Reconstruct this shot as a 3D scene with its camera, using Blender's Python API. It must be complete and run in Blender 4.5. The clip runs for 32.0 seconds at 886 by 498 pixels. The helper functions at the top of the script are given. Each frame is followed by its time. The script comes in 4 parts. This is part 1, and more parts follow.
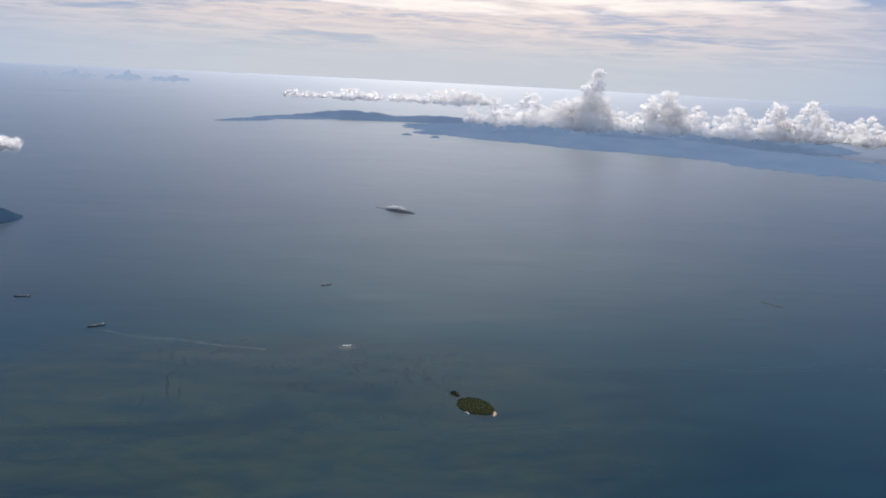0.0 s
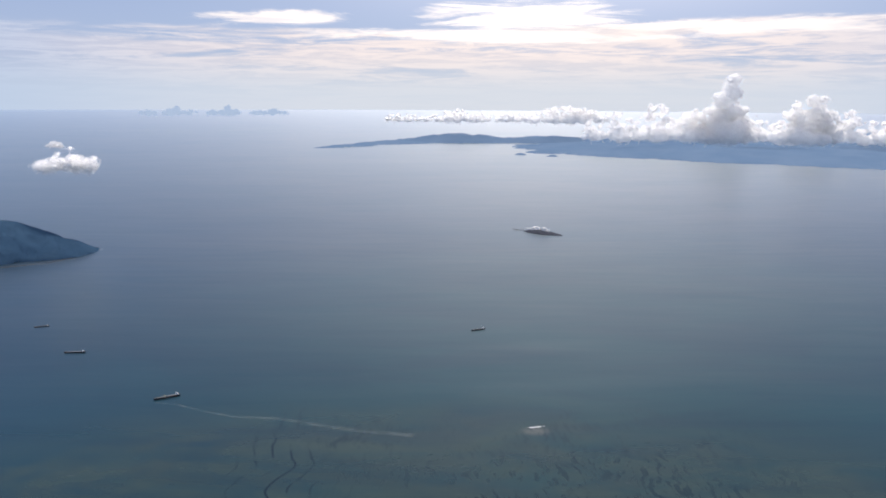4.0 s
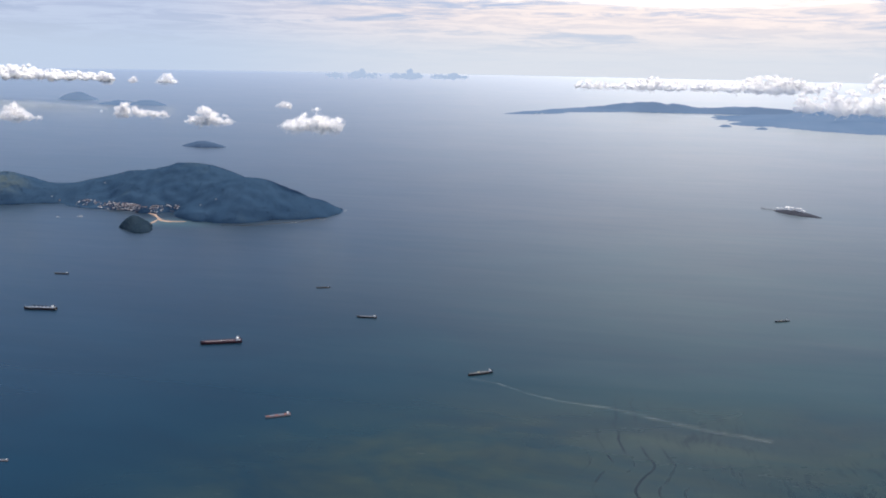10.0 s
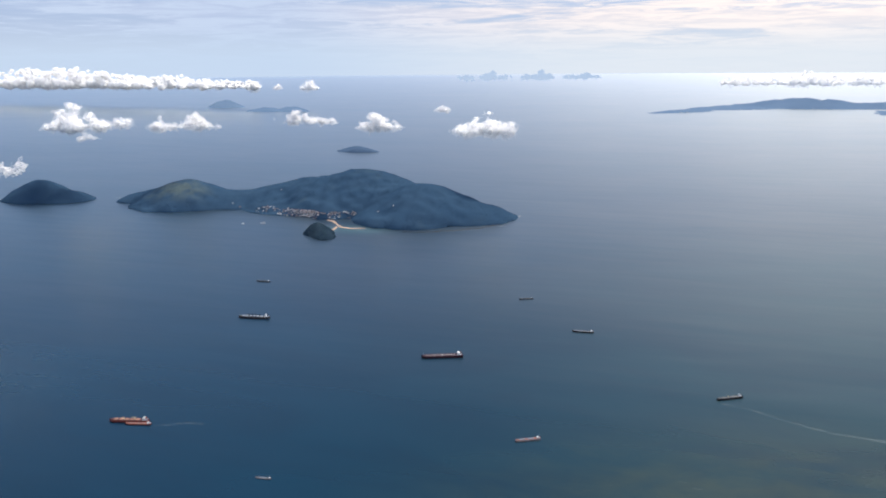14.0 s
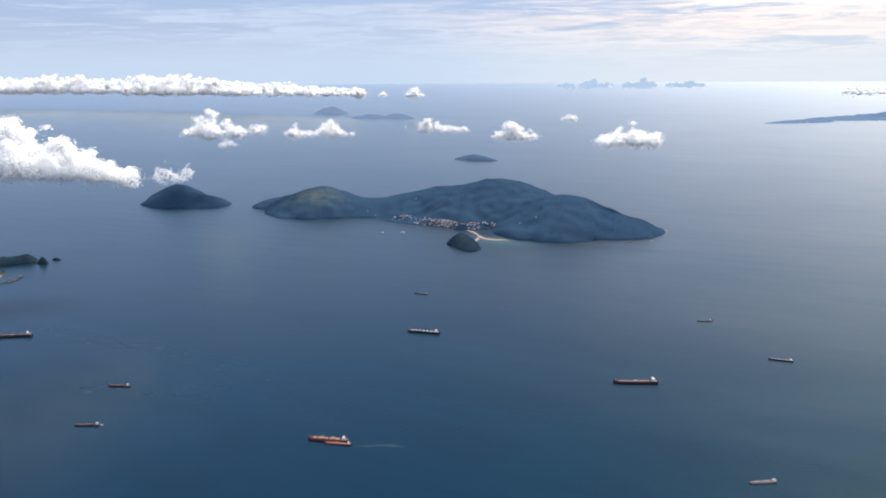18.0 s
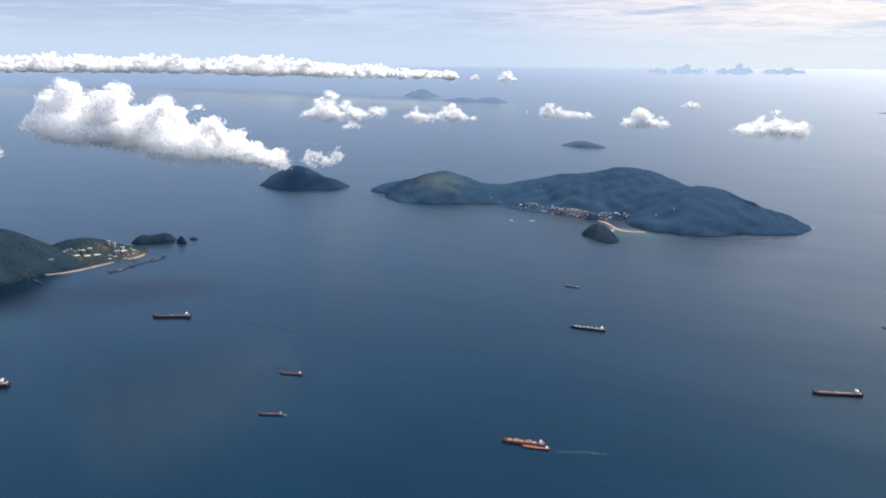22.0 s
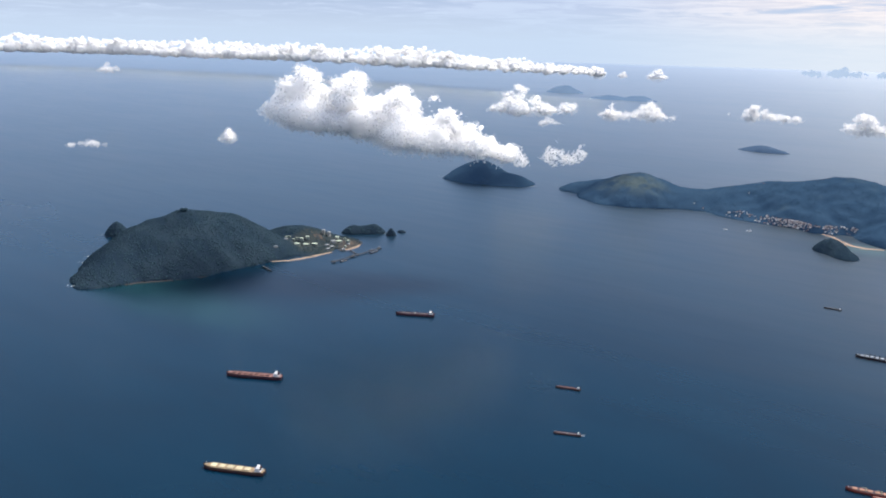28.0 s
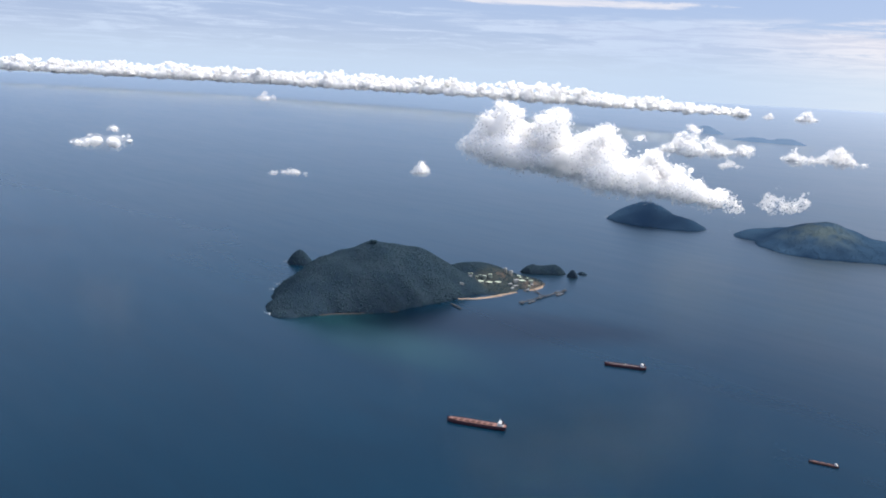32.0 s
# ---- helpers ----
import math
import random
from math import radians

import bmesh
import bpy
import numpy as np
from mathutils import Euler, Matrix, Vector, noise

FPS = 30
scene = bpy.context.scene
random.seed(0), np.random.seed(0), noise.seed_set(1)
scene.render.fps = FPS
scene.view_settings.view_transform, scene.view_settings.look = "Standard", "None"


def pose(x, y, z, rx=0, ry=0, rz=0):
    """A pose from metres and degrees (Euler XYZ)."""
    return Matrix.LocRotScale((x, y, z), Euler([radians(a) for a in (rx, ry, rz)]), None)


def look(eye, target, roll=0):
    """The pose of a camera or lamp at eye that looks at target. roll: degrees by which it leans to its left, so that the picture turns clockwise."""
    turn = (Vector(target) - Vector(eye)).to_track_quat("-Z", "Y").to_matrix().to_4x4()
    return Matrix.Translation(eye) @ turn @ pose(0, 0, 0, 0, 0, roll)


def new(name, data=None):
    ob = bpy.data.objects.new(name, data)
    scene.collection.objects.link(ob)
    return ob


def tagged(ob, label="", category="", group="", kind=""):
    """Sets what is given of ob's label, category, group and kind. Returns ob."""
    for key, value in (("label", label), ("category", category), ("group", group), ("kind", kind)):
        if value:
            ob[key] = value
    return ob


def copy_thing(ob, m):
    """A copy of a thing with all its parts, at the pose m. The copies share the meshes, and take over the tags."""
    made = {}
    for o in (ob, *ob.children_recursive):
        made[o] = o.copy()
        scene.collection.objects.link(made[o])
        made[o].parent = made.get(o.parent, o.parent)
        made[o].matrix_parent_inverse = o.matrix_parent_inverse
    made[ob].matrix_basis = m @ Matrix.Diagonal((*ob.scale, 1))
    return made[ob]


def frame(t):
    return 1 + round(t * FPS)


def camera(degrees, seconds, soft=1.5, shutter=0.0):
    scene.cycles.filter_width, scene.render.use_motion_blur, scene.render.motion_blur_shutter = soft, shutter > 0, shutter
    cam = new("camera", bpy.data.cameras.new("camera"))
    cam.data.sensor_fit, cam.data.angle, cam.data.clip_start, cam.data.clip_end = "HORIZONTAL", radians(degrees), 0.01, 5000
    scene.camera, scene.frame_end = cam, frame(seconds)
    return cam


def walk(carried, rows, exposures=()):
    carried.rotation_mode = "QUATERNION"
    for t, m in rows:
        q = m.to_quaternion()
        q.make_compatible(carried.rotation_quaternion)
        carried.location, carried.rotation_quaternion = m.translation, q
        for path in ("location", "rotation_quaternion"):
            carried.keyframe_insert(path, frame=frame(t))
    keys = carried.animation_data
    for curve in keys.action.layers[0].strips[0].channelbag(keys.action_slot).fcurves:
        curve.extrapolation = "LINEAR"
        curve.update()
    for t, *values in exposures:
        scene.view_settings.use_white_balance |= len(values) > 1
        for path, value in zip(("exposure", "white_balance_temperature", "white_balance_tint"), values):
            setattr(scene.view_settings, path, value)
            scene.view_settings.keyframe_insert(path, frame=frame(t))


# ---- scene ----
# The whole map is drawn at one fortieth of its true size, so that the sea can
# reach a far horizon.  All lengths below are true metres; S brings them in.
S = 0.025
cam = camera(55.9, 32.0, soft=1.9)
ROWS = [
    (0.0, 3288, -5319, 1590, 77.568, -2.823, -6.643),
    (0.5, 3216, -5278, 1579, 78.040, -2.798, -5.142),
    (1.0, 3144, -5237, 1568, 78.513, -2.773, -3.640),
    (1.1, 3150, -5087, 1533, 78.498, -2.647, -3.662),
    (1.2, 3156, -4937, 1497, 78.482, -2.522, -3.684),
    (1.3, 3163, -4787, 1462, 78.467, -2.396, -3.706),
    (1.4, 3169, -4637, 1426, 78.451, -2.270, -3.728),
    (1.5, 3176, -4487, 1391, 78.436, -2.145, -3.750),
    (1.6, 3182, -4337, 1355, 78.420, -2.019, -3.773),
    (1.7, 3188, -4187, 1320, 78.405, -1.893, -3.795),
    (1.8, 3195, -4037, 1284, 78.389, -1.767, -3.817),
    (1.9, 3201, -3887, 1249, 78.374, -1.642, -3.839),
    (2.0, 3208, -3738, 1214, 78.358, -1.516, -3.861),
    (2.5, 3150, -3722, 1213, 78.336, -1.007, -1.802),
    (4.5, 2918, -3658, 1209, 79.769, -0.266, -0.079),
    (5.0, 2857, -3638, 1206, 79.718, -0.213, 1.160),
    (5.5, 2797, -3618, 1204, 80.041, -0.046, 3.209),
    (6.0, 2739, -3600, 1202, 80.057, -0.235, 4.599),
    (6.5, 2682, -3584, 1201, 79.876, -0.102, 5.168),
    (7.0, 2625, -3569, 1200, 79.687, -0.496, 6.027),
    (7.5, 2567, -3555, 1200, 79.311, -0.154, 6.908),
    (8.0, 2510, -3542, 1199, 79.358, -0.201, 7.861),
    (8.5, 2452, -3530, 1198, 79.313, -0.572, 8.817),
    (9.0, 2394, -3517, 1196, 79.008, -0.410, 9.209),
    (9.5, 2337, -3504, 1195, 78.883, -0.631, 9.989),
    (10.0, 2279, -3492, 1194, 77.177, -1.020, 10.443),
    (10.5, 2221, -3479, 1195, 73.327, -0.984, 10.869),
    (11.0, 2162, -3469, 1197, 74.107, -0.511, 12.080),
    (11.5, 2103, -3461, 1198, 75.769, 0.187, 13.477),
    (12.0, 2044, -3455, 1199, 76.421, 0.190, 14.907),
    (12.5, 1984, -3450, 1200, 76.485, 0.187, 15.821),
    (13.0, 1925, -3446, 1200, 76.800, 0.281, 16.355),
    (13.5, 1867, -3442, 1200, 76.934, 0.310, 17.420),
    (14.0, 1808, -3439, 1200, 77.230, 0.548, 18.419),
    (14.5, 1749, -3436, 1200, 77.474, 0.706, 19.238),
    (16.5, 1521, -3432, 1202, 77.083, 0.577, 22.259),
    (17.0, 1464, -3434, 1203, 77.209, 0.560, 23.092),
    (17.5, 1407, -3436, 1203, 77.520, 0.410, 24.015),
    (18.0, 1350, -3439, 1204, 77.781, 0.473, 24.329),
    (18.5, 1292, -3443, 1205, 77.783, 0.454, 25.375),
    (19.0, 1235, -3447, 1204, 77.680, 0.263, 26.546),
    (19.5, 1178, -3452, 1204, 77.745, -0.204, 27.288),
    (20.0, 1122, -3457, 1203, 77.195, -0.631, 27.519),
    (20.5, 1066, -3464, 1203, 76.256, -0.760, 27.503),
    (21.0, 1010, -3471, 1204, 76.281, -0.251, 28.754),
    (21.5, 955, -3481, 1204, 76.271, -0.514, 29.872),
    (22.0, 901, -3494, 1205, 76.689, -0.127, 29.434),
    (22.5, 847, -3509, 1204, 77.651, -0.417, 27.223),
    (23.0, 792, -3524, 1204, 78.028, -0.817, 26.714),
    (23.5, 736, -3537, 1203, 77.248, -0.764, 27.174),
    (24.0, 680, -3549, 1202, 76.869, -0.618, 28.381),
    (24.5, 623, -3560, 1201, 76.712, -0.515, 30.394),
    (25.0, 567, -3571, 1199, 76.514, -0.629, 31.697),
    (25.5, 511, -3583, 1197, 76.468, -0.556, 32.935),
    (27.5, 288, -3643, 1187, 76.259, -1.211, 36.810),
    (28.0, 234, -3662, 1186, 76.204, -1.485, 37.491),
    (28.5, 180, -3681, 1184, 76.027, -1.364, 38.053),
    (29.0, 126, -3701, 1183, 76.081, -1.493, 38.818),
    (29.5, 71, -3721, 1182, 75.699, -1.941, 39.714),
    (30.0, 16, -3741, 1181, 75.658, -1.931, 40.245),
    (30.5, -39, -3762, 1180, 76.316, -2.088, 41.343),
    (31.0, -93, -3784, 1178, 77.045, -2.006, 42.268),
    (31.5, -148, -3805, 1175, 77.812, -2.310, 43.594),
    (32.0, -202, -3826, 1172, 78.211, -2.678, 45.486),
]
walk(cam, [(t, pose(S * x, S * y, S * z, a, b, c)) for t, x, y, z, a, b, c in ROWS],
     [(0.0, -0.26, 6800, 13), (0.6, -0.34, 6800, 13), (1.1, -0.34, 6800, 13), (1.9, -0.04, 6800, 13), (4.0, 0.0, 6800, 13), (9.9, 0.03, 6800, 13), (10.5, 0.36, 6750, 10), (11.1, 0.38, 6750, 10), (12.0, 0.17, 6750, 10), (17.0, 0.19, 6750, 10), (21.0, 0.23, 6750, 10), (27.0, 0.23, 6750, 10), (32.0, 0.21, 6750, 10)])

# ---- sky, sun and exposure ----
SUN_AZ, SUN_EL = 6.0, 52.0          # degrees right of north (+y), above the horizon


class Nodes:
    """Short hand for wiring a node tree."""

    def __init__(self, tree):
        self.tree = tree
        tree.nodes.clear()

    def add(self, kind, ins=None, **settings):
        node = self.tree.nodes.new(kind)
        for key, value in settings.items():
            setattr(node, key, value)
        for key, value in (ins or {}).items():
            if isinstance(value, bpy.types.NodeSocket):
                self.tree.links.new(value, node.inputs[key])
            else:
                node.inputs[key].default_value = value
        return node

    def math(self, op, a, b=0.0, c=0.0, clamp=False):
        return self.add("ShaderNodeMath", {0: a, 1: b, 2: c}, operation=op, use_clamp=clamp).outputs[0]

    def noise(self, vector, scale, detail=4.0, rough=0.55, distort=0.0):
        return self.add("ShaderNodeTexNoise", {"Vector": vector, "Scale": scale, "Detail": detail, "Roughness": rough, "Distortion": distort}).outputs["Fac"]

    def ramp(self, fac, lo, hi):
        return self.add("ShaderNodeMapRange", {0: fac, 1: lo, 2: hi, 3: 0.0, 4: 1.0}, interpolation_type="SMOOTHSTEP").outputs[0]

    def mix(self, fac, a, b):
        node = self.add("ShaderNodeMix", {0: fac}, data_type="RGBA")
        for k, v in ((6, a), (7, b)):
            if isinstance(v, bpy.types.NodeSocket):
                self.tree.links.new(v, node.inputs[k])
            else:
                node.inputs[k].default_value = (*v, 1.0) if len(v) == 3 else v
        return node.outputs[2]

    def mapping(self, vector, loc=(0, 0, 0), rot=(0, 0, 0), scale=(1, 1, 1)):
        return self.add("ShaderNodeMapping", {0: vector, 1: loc, 2: rot, 3: scale}).outputs[0]


def build_world():
    world = bpy.data.worlds.new("sky")
    scene.world = world
    world.use_nodes = True
    n = Nodes(world.node_tree)
    way = n.add("ShaderNodeTexCoord").outputs["Generated"]
    xyz = n.add("ShaderNodeSeparateXYZ", {0: way})
    up = n.math("MAXIMUM", xyz.outputs[2], 0.012)
    level = n.add("ShaderNodeCombineXYZ", {0: xyz.outputs[0], 1: xyz.outputs[1], 2: up}).outputs[0]
    sky = n.add("ShaderNodeTexSky", {0: level}, sky_type="NISHITA", sun_disc=False, sun_elevation=radians(SUN_EL),
                sun_rotation=radians(SUN_AZ), altitude=1200.0, air_density=1.0, dust_density=0.4, ozone_density=4.0).outputs[0]
    # bearing and height of the line of sight, in degrees
    az = n.math("MULTIPLY", n.math("ARCTAN2", xyz.outputs[0], xyz.outputs[1]), 180 / math.pi)
    el = n.math("MULTIPLY", n.math("ARCSINE", xyz.outputs[2]), 180 / math.pi)
    high = n.mix(n.ramp(az, -12.0, -45.0), (2.1, 2.8, 5.2), (2.9, 4.6, 7.8))
    sky = n.mix(0.75, sky, n.mix(n.ramp(el, 3.0, 24.0), (3.5, 4.4, 7.0), high))
    sky = n.mix(n.math("MULTIPLY", n.ramp(el, 13.0, 32.0), 0.75), sky, (1.7, 2.5, 4.6))
    flat = n.add("ShaderNodeCombineXYZ", {0: az, 1: el, 2: 0.0}).outputs[0]
    # a broad level layer of thin cloud with a clean upper edge, streaked inside
    wave = n.noise(n.mapping(flat, (2.3, 0.2, 0), (0, 0, 0), (0.045, 0.10, 1)), 1.0, 3.0, 0.5, 0.4)
    fray = n.noise(n.mapping(flat, (7.7, 3.0, 0), (0, 0, 0), (0.16, 1.3, 1)), 1.0, 8.0, 0.66, 0.6)
    long = n.noise(n.mapping(flat, (3.1, 0.4, 0), (0, 0, radians(0.8)), (0.050, 0.85, 1)), 1.0, 8.0, 0.60, 0.6)
    fine = n.noise(n.mapping(flat, (7.0, 2.0, 0), (0, 0, radians(-0.6)), (0.20, 2.4, 1)), 1.0, 10.0, 0.70, 0.9)
    edge = n.math("ADD", n.math("MULTIPLY", wave, 2.2), n.math("MULTIPLY", fray, 1.5))
    edge = n.math("ADD", edge, n.math("ADD", 2.55, n.math("MULTIPLY", n.ramp(az, -30.0, 15.0), 0.5)))
    inside = n.ramp(n.math("SUBTRACT", edge, el), 0.0, 0.55)
    body = n.math("ADD", n.math("MULTIPLY", long, 0.55), n.math("MULTIPLY", fine, 0.45))
    low = n.math("ADD", 0.36, n.math("MULTIPLY", n.ramp(az, -15.0, -55.0), 0.09))
    veil = n.add("ShaderNodeMapRange", {0: body, 1: low, 2: n.math("ADD", low, 0.14), 3: 0.0, 4: 1.0}, interpolation_type="SMOOTHSTEP").outputs[0]
    veil = n.math("MULTIPLY", veil, inside)
    # loose streaks above; behind, unseen bright cloud added as fill light
    aloft = n.math("MULTIPLY", n.ramp(body, 0.46, 0.62), n.math("MULTIPLY", n.ramp(el, 10.0, 20.0), 0.35))
    rear = n.math("MULTIPLY", n.ramp(body, 0.36, 0.54), n.math("MULTIPLY", n.ramp(el, 5.0, 12.0), n.ramp(xyz.outputs[1], 0.1, -0.5)))
    veil = n.math("MAXIMUM", veil, n.math("MAXIMUM", aloft, rear))
    # denser lenses of cloud with a sharp upper side
    dense = None
    for a, e, wa, we in LENSES:
        q = n.mapping(flat, (-a / wa, -e / we, 0), (0, 0, 0), (1 / wa, 1 / we, 1))
        g = n.add("ShaderNodeTexGradient", {0: q}, gradient_type="SPHERICAL").outputs["Fac"]
        dense = g if dense is None else n.math("MAXIMUM", dense, g)
    ragged = n.noise(n.mapping(flat, (1.0, 5.0, 0), (0, 0, 0), (0.12, 1.1, 1)), 1.0, 12.0, 0.68, 0.6)
    lens = n.ramp(n.math("ADD", dense, n.math("MULTIPLY", n.math("SUBTRACT", ragged, 0.5), 2.2)), 0.20, 0.62)
    lens = n.math("MULTIPLY", lens, n.ramp(dense, 0.0, 0.15))
    sun_way = Vector((math.sin(radians(SUN_AZ)), math.cos(radians(SUN_AZ)), 0.16)).normalized()
    near = n.add("ShaderNodeVectorMath", {0: way, 1: sun_way}, operation="DOT_PRODUCT").outputs["Value"]
    glow = n.math("MULTIPLY", n.ramp(near, 0.80, 1.0), n.ramp(el, 22.0, 8.0))
    soft = n.mix(glow, VEIL_DIM, VEIL_LIT)
    # the added rear cloud is brighter, to light the sides facing south
    soft = n.mix(n.ramp(xyz.outputs[1], 0.1, -0.5), soft, (8.8, 8.9, 9.4))
    soft = n.mix(n.math("MULTIPLY", n.ramp(fine, 0.60, 0.40), 0.75), soft, n.mix(glow, (4.4, 5.3, 7.4), (7.0, 6.9, 7.6)))
    hard = n.mix(glow, LENS_DIM, LENS_LIT)
    both = n.mix(n.math("MULTIPLY", veil, 0.88), sky, soft)
    both = n.mix(n.math("MULTIPLY", lens, n.math("ADD", 0.72, n.math("MULTIPLY", n.ramp(fine, 0.40, 0.56), 0.28))), both, hard)
    # a glow added low under the sun's bearing, to brighten the sea's reflection
    da = n.math("DIVIDE", n.math("SUBTRACT", az, SUN_AZ + 4), 18.0)
    de = n.math("DIVIDE", n.math("SUBTRACT", el, 11.0), 5.0)
    sea_glow = n.math("EXPONENT", n.math("MULTIPLY", n.math("ADD", n.math("MULTIPLY", da, da), n.math("MULTIPLY", de, de)), -1.0))
    both = n.add("ShaderNodeVectorMath", {0: both, 1: n.add("ShaderNodeVectorMath", {0: (5.8, 5.1, 4.3), 3: sea_glow}, operation="SCALE").outputs[0]}, operation="ADD").outputs[0]
    # haze of the lowest air
    air = n.ramp(el, 3.0, 0.0)
    both = n.mix(n.math("MULTIPLY", air, 0.92), both, n.mix(glow, HAZE, HAZE_LIT))
    back = n.add("ShaderNodeBackground", {"Color": both, "Strength": SKY_POWER})
    n.tree.links.new(back.outputs[0], n.add("ShaderNodeOutputWorld").inputs[0])


SKY_POWER = 0.10
VEIL_DIM, VEIL_LIT = (5.3, 6.4, 8.4), (10.0, 9.0, 8.7)
LENS_DIM, LENS_LIT = (7.0, 7.2, 8.2), (11.6, 11.0, 10.8)
HAZE, HAZE_LIT = (5.0, 6.3, 8.2), (6.6, 7.4, 8.4)
# bearing, height and half-sizes of the denser cloud lenses, in degrees
LENSES = [(6.5, 5.0, 10, 1.5), (-10.5, 4.9, 6.5, 0.8), (20, 4.4, 12, 0.8), (4, 3.9, 16, 0.7), (30, 4.7, 4, 0.5), (-62, 5.2, 20, 0.5), (-38, 5.0, 14, 0.45)]
build_world()
sun = new("sun", bpy.data.lights.new("sun", "SUN"))
sun.data.energy, sun.data.angle, sun.data.color = 5.0, radians(17.0), (1.0, 0.95, 0.88)
sun.matrix_basis = look((0, 0, 0), (-math.sin(radians(SUN_AZ)) * math.cos(radians(SUN_EL)), -math.cos(radians(SUN_AZ)) * math.cos(radians(SUN_EL)), -math.sin(radians(SUN_EL))))


# ---- materials ----
def material(name):
    m = bpy.data.materials.new(name)
    m.use_nodes = True
    return m, Nodes(m.node_tree)


def finish(n, shader):
    n.tree.links.new(shader, n.add("ShaderNodeOutputMaterial").inputs[0])


def ground_point(n):
    """The shaded point in true metres."""
    p = n.add("ShaderNodeNewGeometry").outputs["Position"]
    return n.add("ShaderNodeVectorMath", {0: p, 3: 1 / S}, operation="SCALE").outputs[0]


def patch(n, p, x, y, rx, ry, turn=0.0):
    """1 in the middle of an ellipse on the map, 0 at its rim."""
    q = n.add("ShaderNodeVectorMath", {0: p, 1: (x, y, 0)}, operation="SUBTRACT").outputs[0]
    q = n.mapping(q, (0, 0, 0), (0, 0, -radians(turn)), (1 / rx, 1 / ry, 0))
    return n.ramp(n.add("ShaderNodeTexGradient", {0: q}, gradient_type="SPHERICAL").outputs["Fac"], 0.0, 0.8)


def sea_material():
    m, n = material("sea_water")
    p = ground_point(n)
    big = n.noise(p, 0.00045, 4, 0.55)
    east = patch(n, p, 4200, 300, 4600, 4600)
    deep = n.mix(east, n.mix(n.ramp(big, 0.3, 0.7), (0.0010, 0.0185, 0.041), (0.0013, 0.0235, 0.049)), n.mix(n.ramp(big, 0.3, 0.7), (0.0045, 0.031, 0.039), (0.006, 0.039, 0.047)))
    # silt and shallow bottom
    ruffle = n.noise(n.mapping(p, (0, 0, 0), (0, 0, 0.5), (1, 1.8, 1)), 0.0035, 6, 0.6, 1.2)
    shoal = n.math("MULTIPLY", patch(n, p, 3000, -1700, 2350, 1500, -4), 2.4, clamp=True)
    blotch = n.noise(n.mapping(p, (0, 0, 0), (0, 0, 0.5), (1, 1.5, 1)), 0.0018, 6, 0.62, 1.0)
    cover = n.math("MULTIPLY", shoal, n.math("ADD", 0.2, n.math("ADD", n.math("MULTIPLY", n.ramp(ruffle, 0.28, 0.70), 0.45), n.math("MULTIPLY", n.ramp(blotch, 0.32, 0.62), 0.45))), clamp=True)
    col = n.mix(cover, deep, (0.026, 0.045, 0.040))
    # small pale dashes over it
    fleck = n.noise(n.mapping(p, (0, 0, 0), (0, 0, 0.1), (0.35, 1.6, 1)), 0.055, 3, 0.6)
    col = n.mix(n.math("MULTIPLY", n.math("MULTIPLY", n.ramp(fleck, 0.66, 0.76), n.ramp(blotch, 0.44, 0.6)), n.math("MULTIPLY", shoal, 0.5)), col, (0.12, 0.14, 0.13))
    bank = n.math("MAXIMUM", patch(n, p, -3050, -1420, 900, 380, 55), n.math("MULTIPLY", patch(n, p, -3260, -1400, 330, 120, 58), 1.6))
    bank = n.math("MULTIPLY", bank, n.math("ADD", 0.5, ruffle), clamp=True)
    col = n.mix(n.math("MULTIPLY", bank, 0.45), col, (0.022, 0.080, 0.080))
    reef = n.math("MULTIPLY", patch(n, p, 3345, -790, 75, 55), n.math("ADD", 0.25, n.noise(p, 0.02, 5, 0.7)), clamp=True)
    col = n.mix(n.math("MULTIPLY", reef, 0.5), col, (0.17, 0.16, 0.14))
    sand = patch(n, p, -700, 2000, 420, 220, 20)
    col = n.mix(n.math("MULTIPLY", sand, 0.6), col, (0.03, 0.10, 0.11))
    mottle = n.noise(n.mapping(p, (0, 0, 0), (0, 0, 0.35), (0.5, 1.4, 1)), 0.0021, 6, 0.62, 0.9)
    col = n.mix(n.math("MULTIPLY", n.ramp(mottle, 0.62, 0.36), 0.35), col, (0.002, 0.014, 0.030))
    # dark weed lines over the shoal, in groups
    warp = n.add("ShaderNodeVectorMath", {0: p, 1: n.add("ShaderNodeVectorMath", {0: n.add("ShaderNodeTexNoise", {"Vector": p, "Scale": 0.006, "Detail": 4.0}).outputs["Color"], 3: 110.0}, operation="SCALE").outputs[0]}, operation="ADD").outputs[0]
    lines = n.noise(n.mapping(warp, (0, 0, 0), (0, 0, -0.15), (3.4, 0.6, 1)), 0.018, 4, 0.55)
    line = n.ramp(lines, 0.51, 0.62)
    groups = n.ramp(n.noise(p, 0.0042, 3, 0.5), 0.40, 0.56)
    weed = n.math("MULTIPLY", n.math("MULTIPLY", line, groups), n.math("MAXIMUM", patch(n, p, 3500, -1150, 1150, 850, 15), patch(n, p, 2650, -850, 420, 330)), clamp=True)
    col = n.mix(n.math("MULTIPLY", weed, 0.6), col, (0.002, 0.012, 0.018))
    # long sinuous weed lines that run north and south
    sway = n.math("MULTIPLY", n.noise(n.mapping(p, (0, 0, 0), (0, 0, 0), (0.35, 1, 1)), 0.0030, 2, 0.45), 240.0)
    across = n.math("PINGPONG", n.math("ADD", n.add("ShaderNodeSeparateXYZ", {0: p}).outputs[0], sway), 31.0)
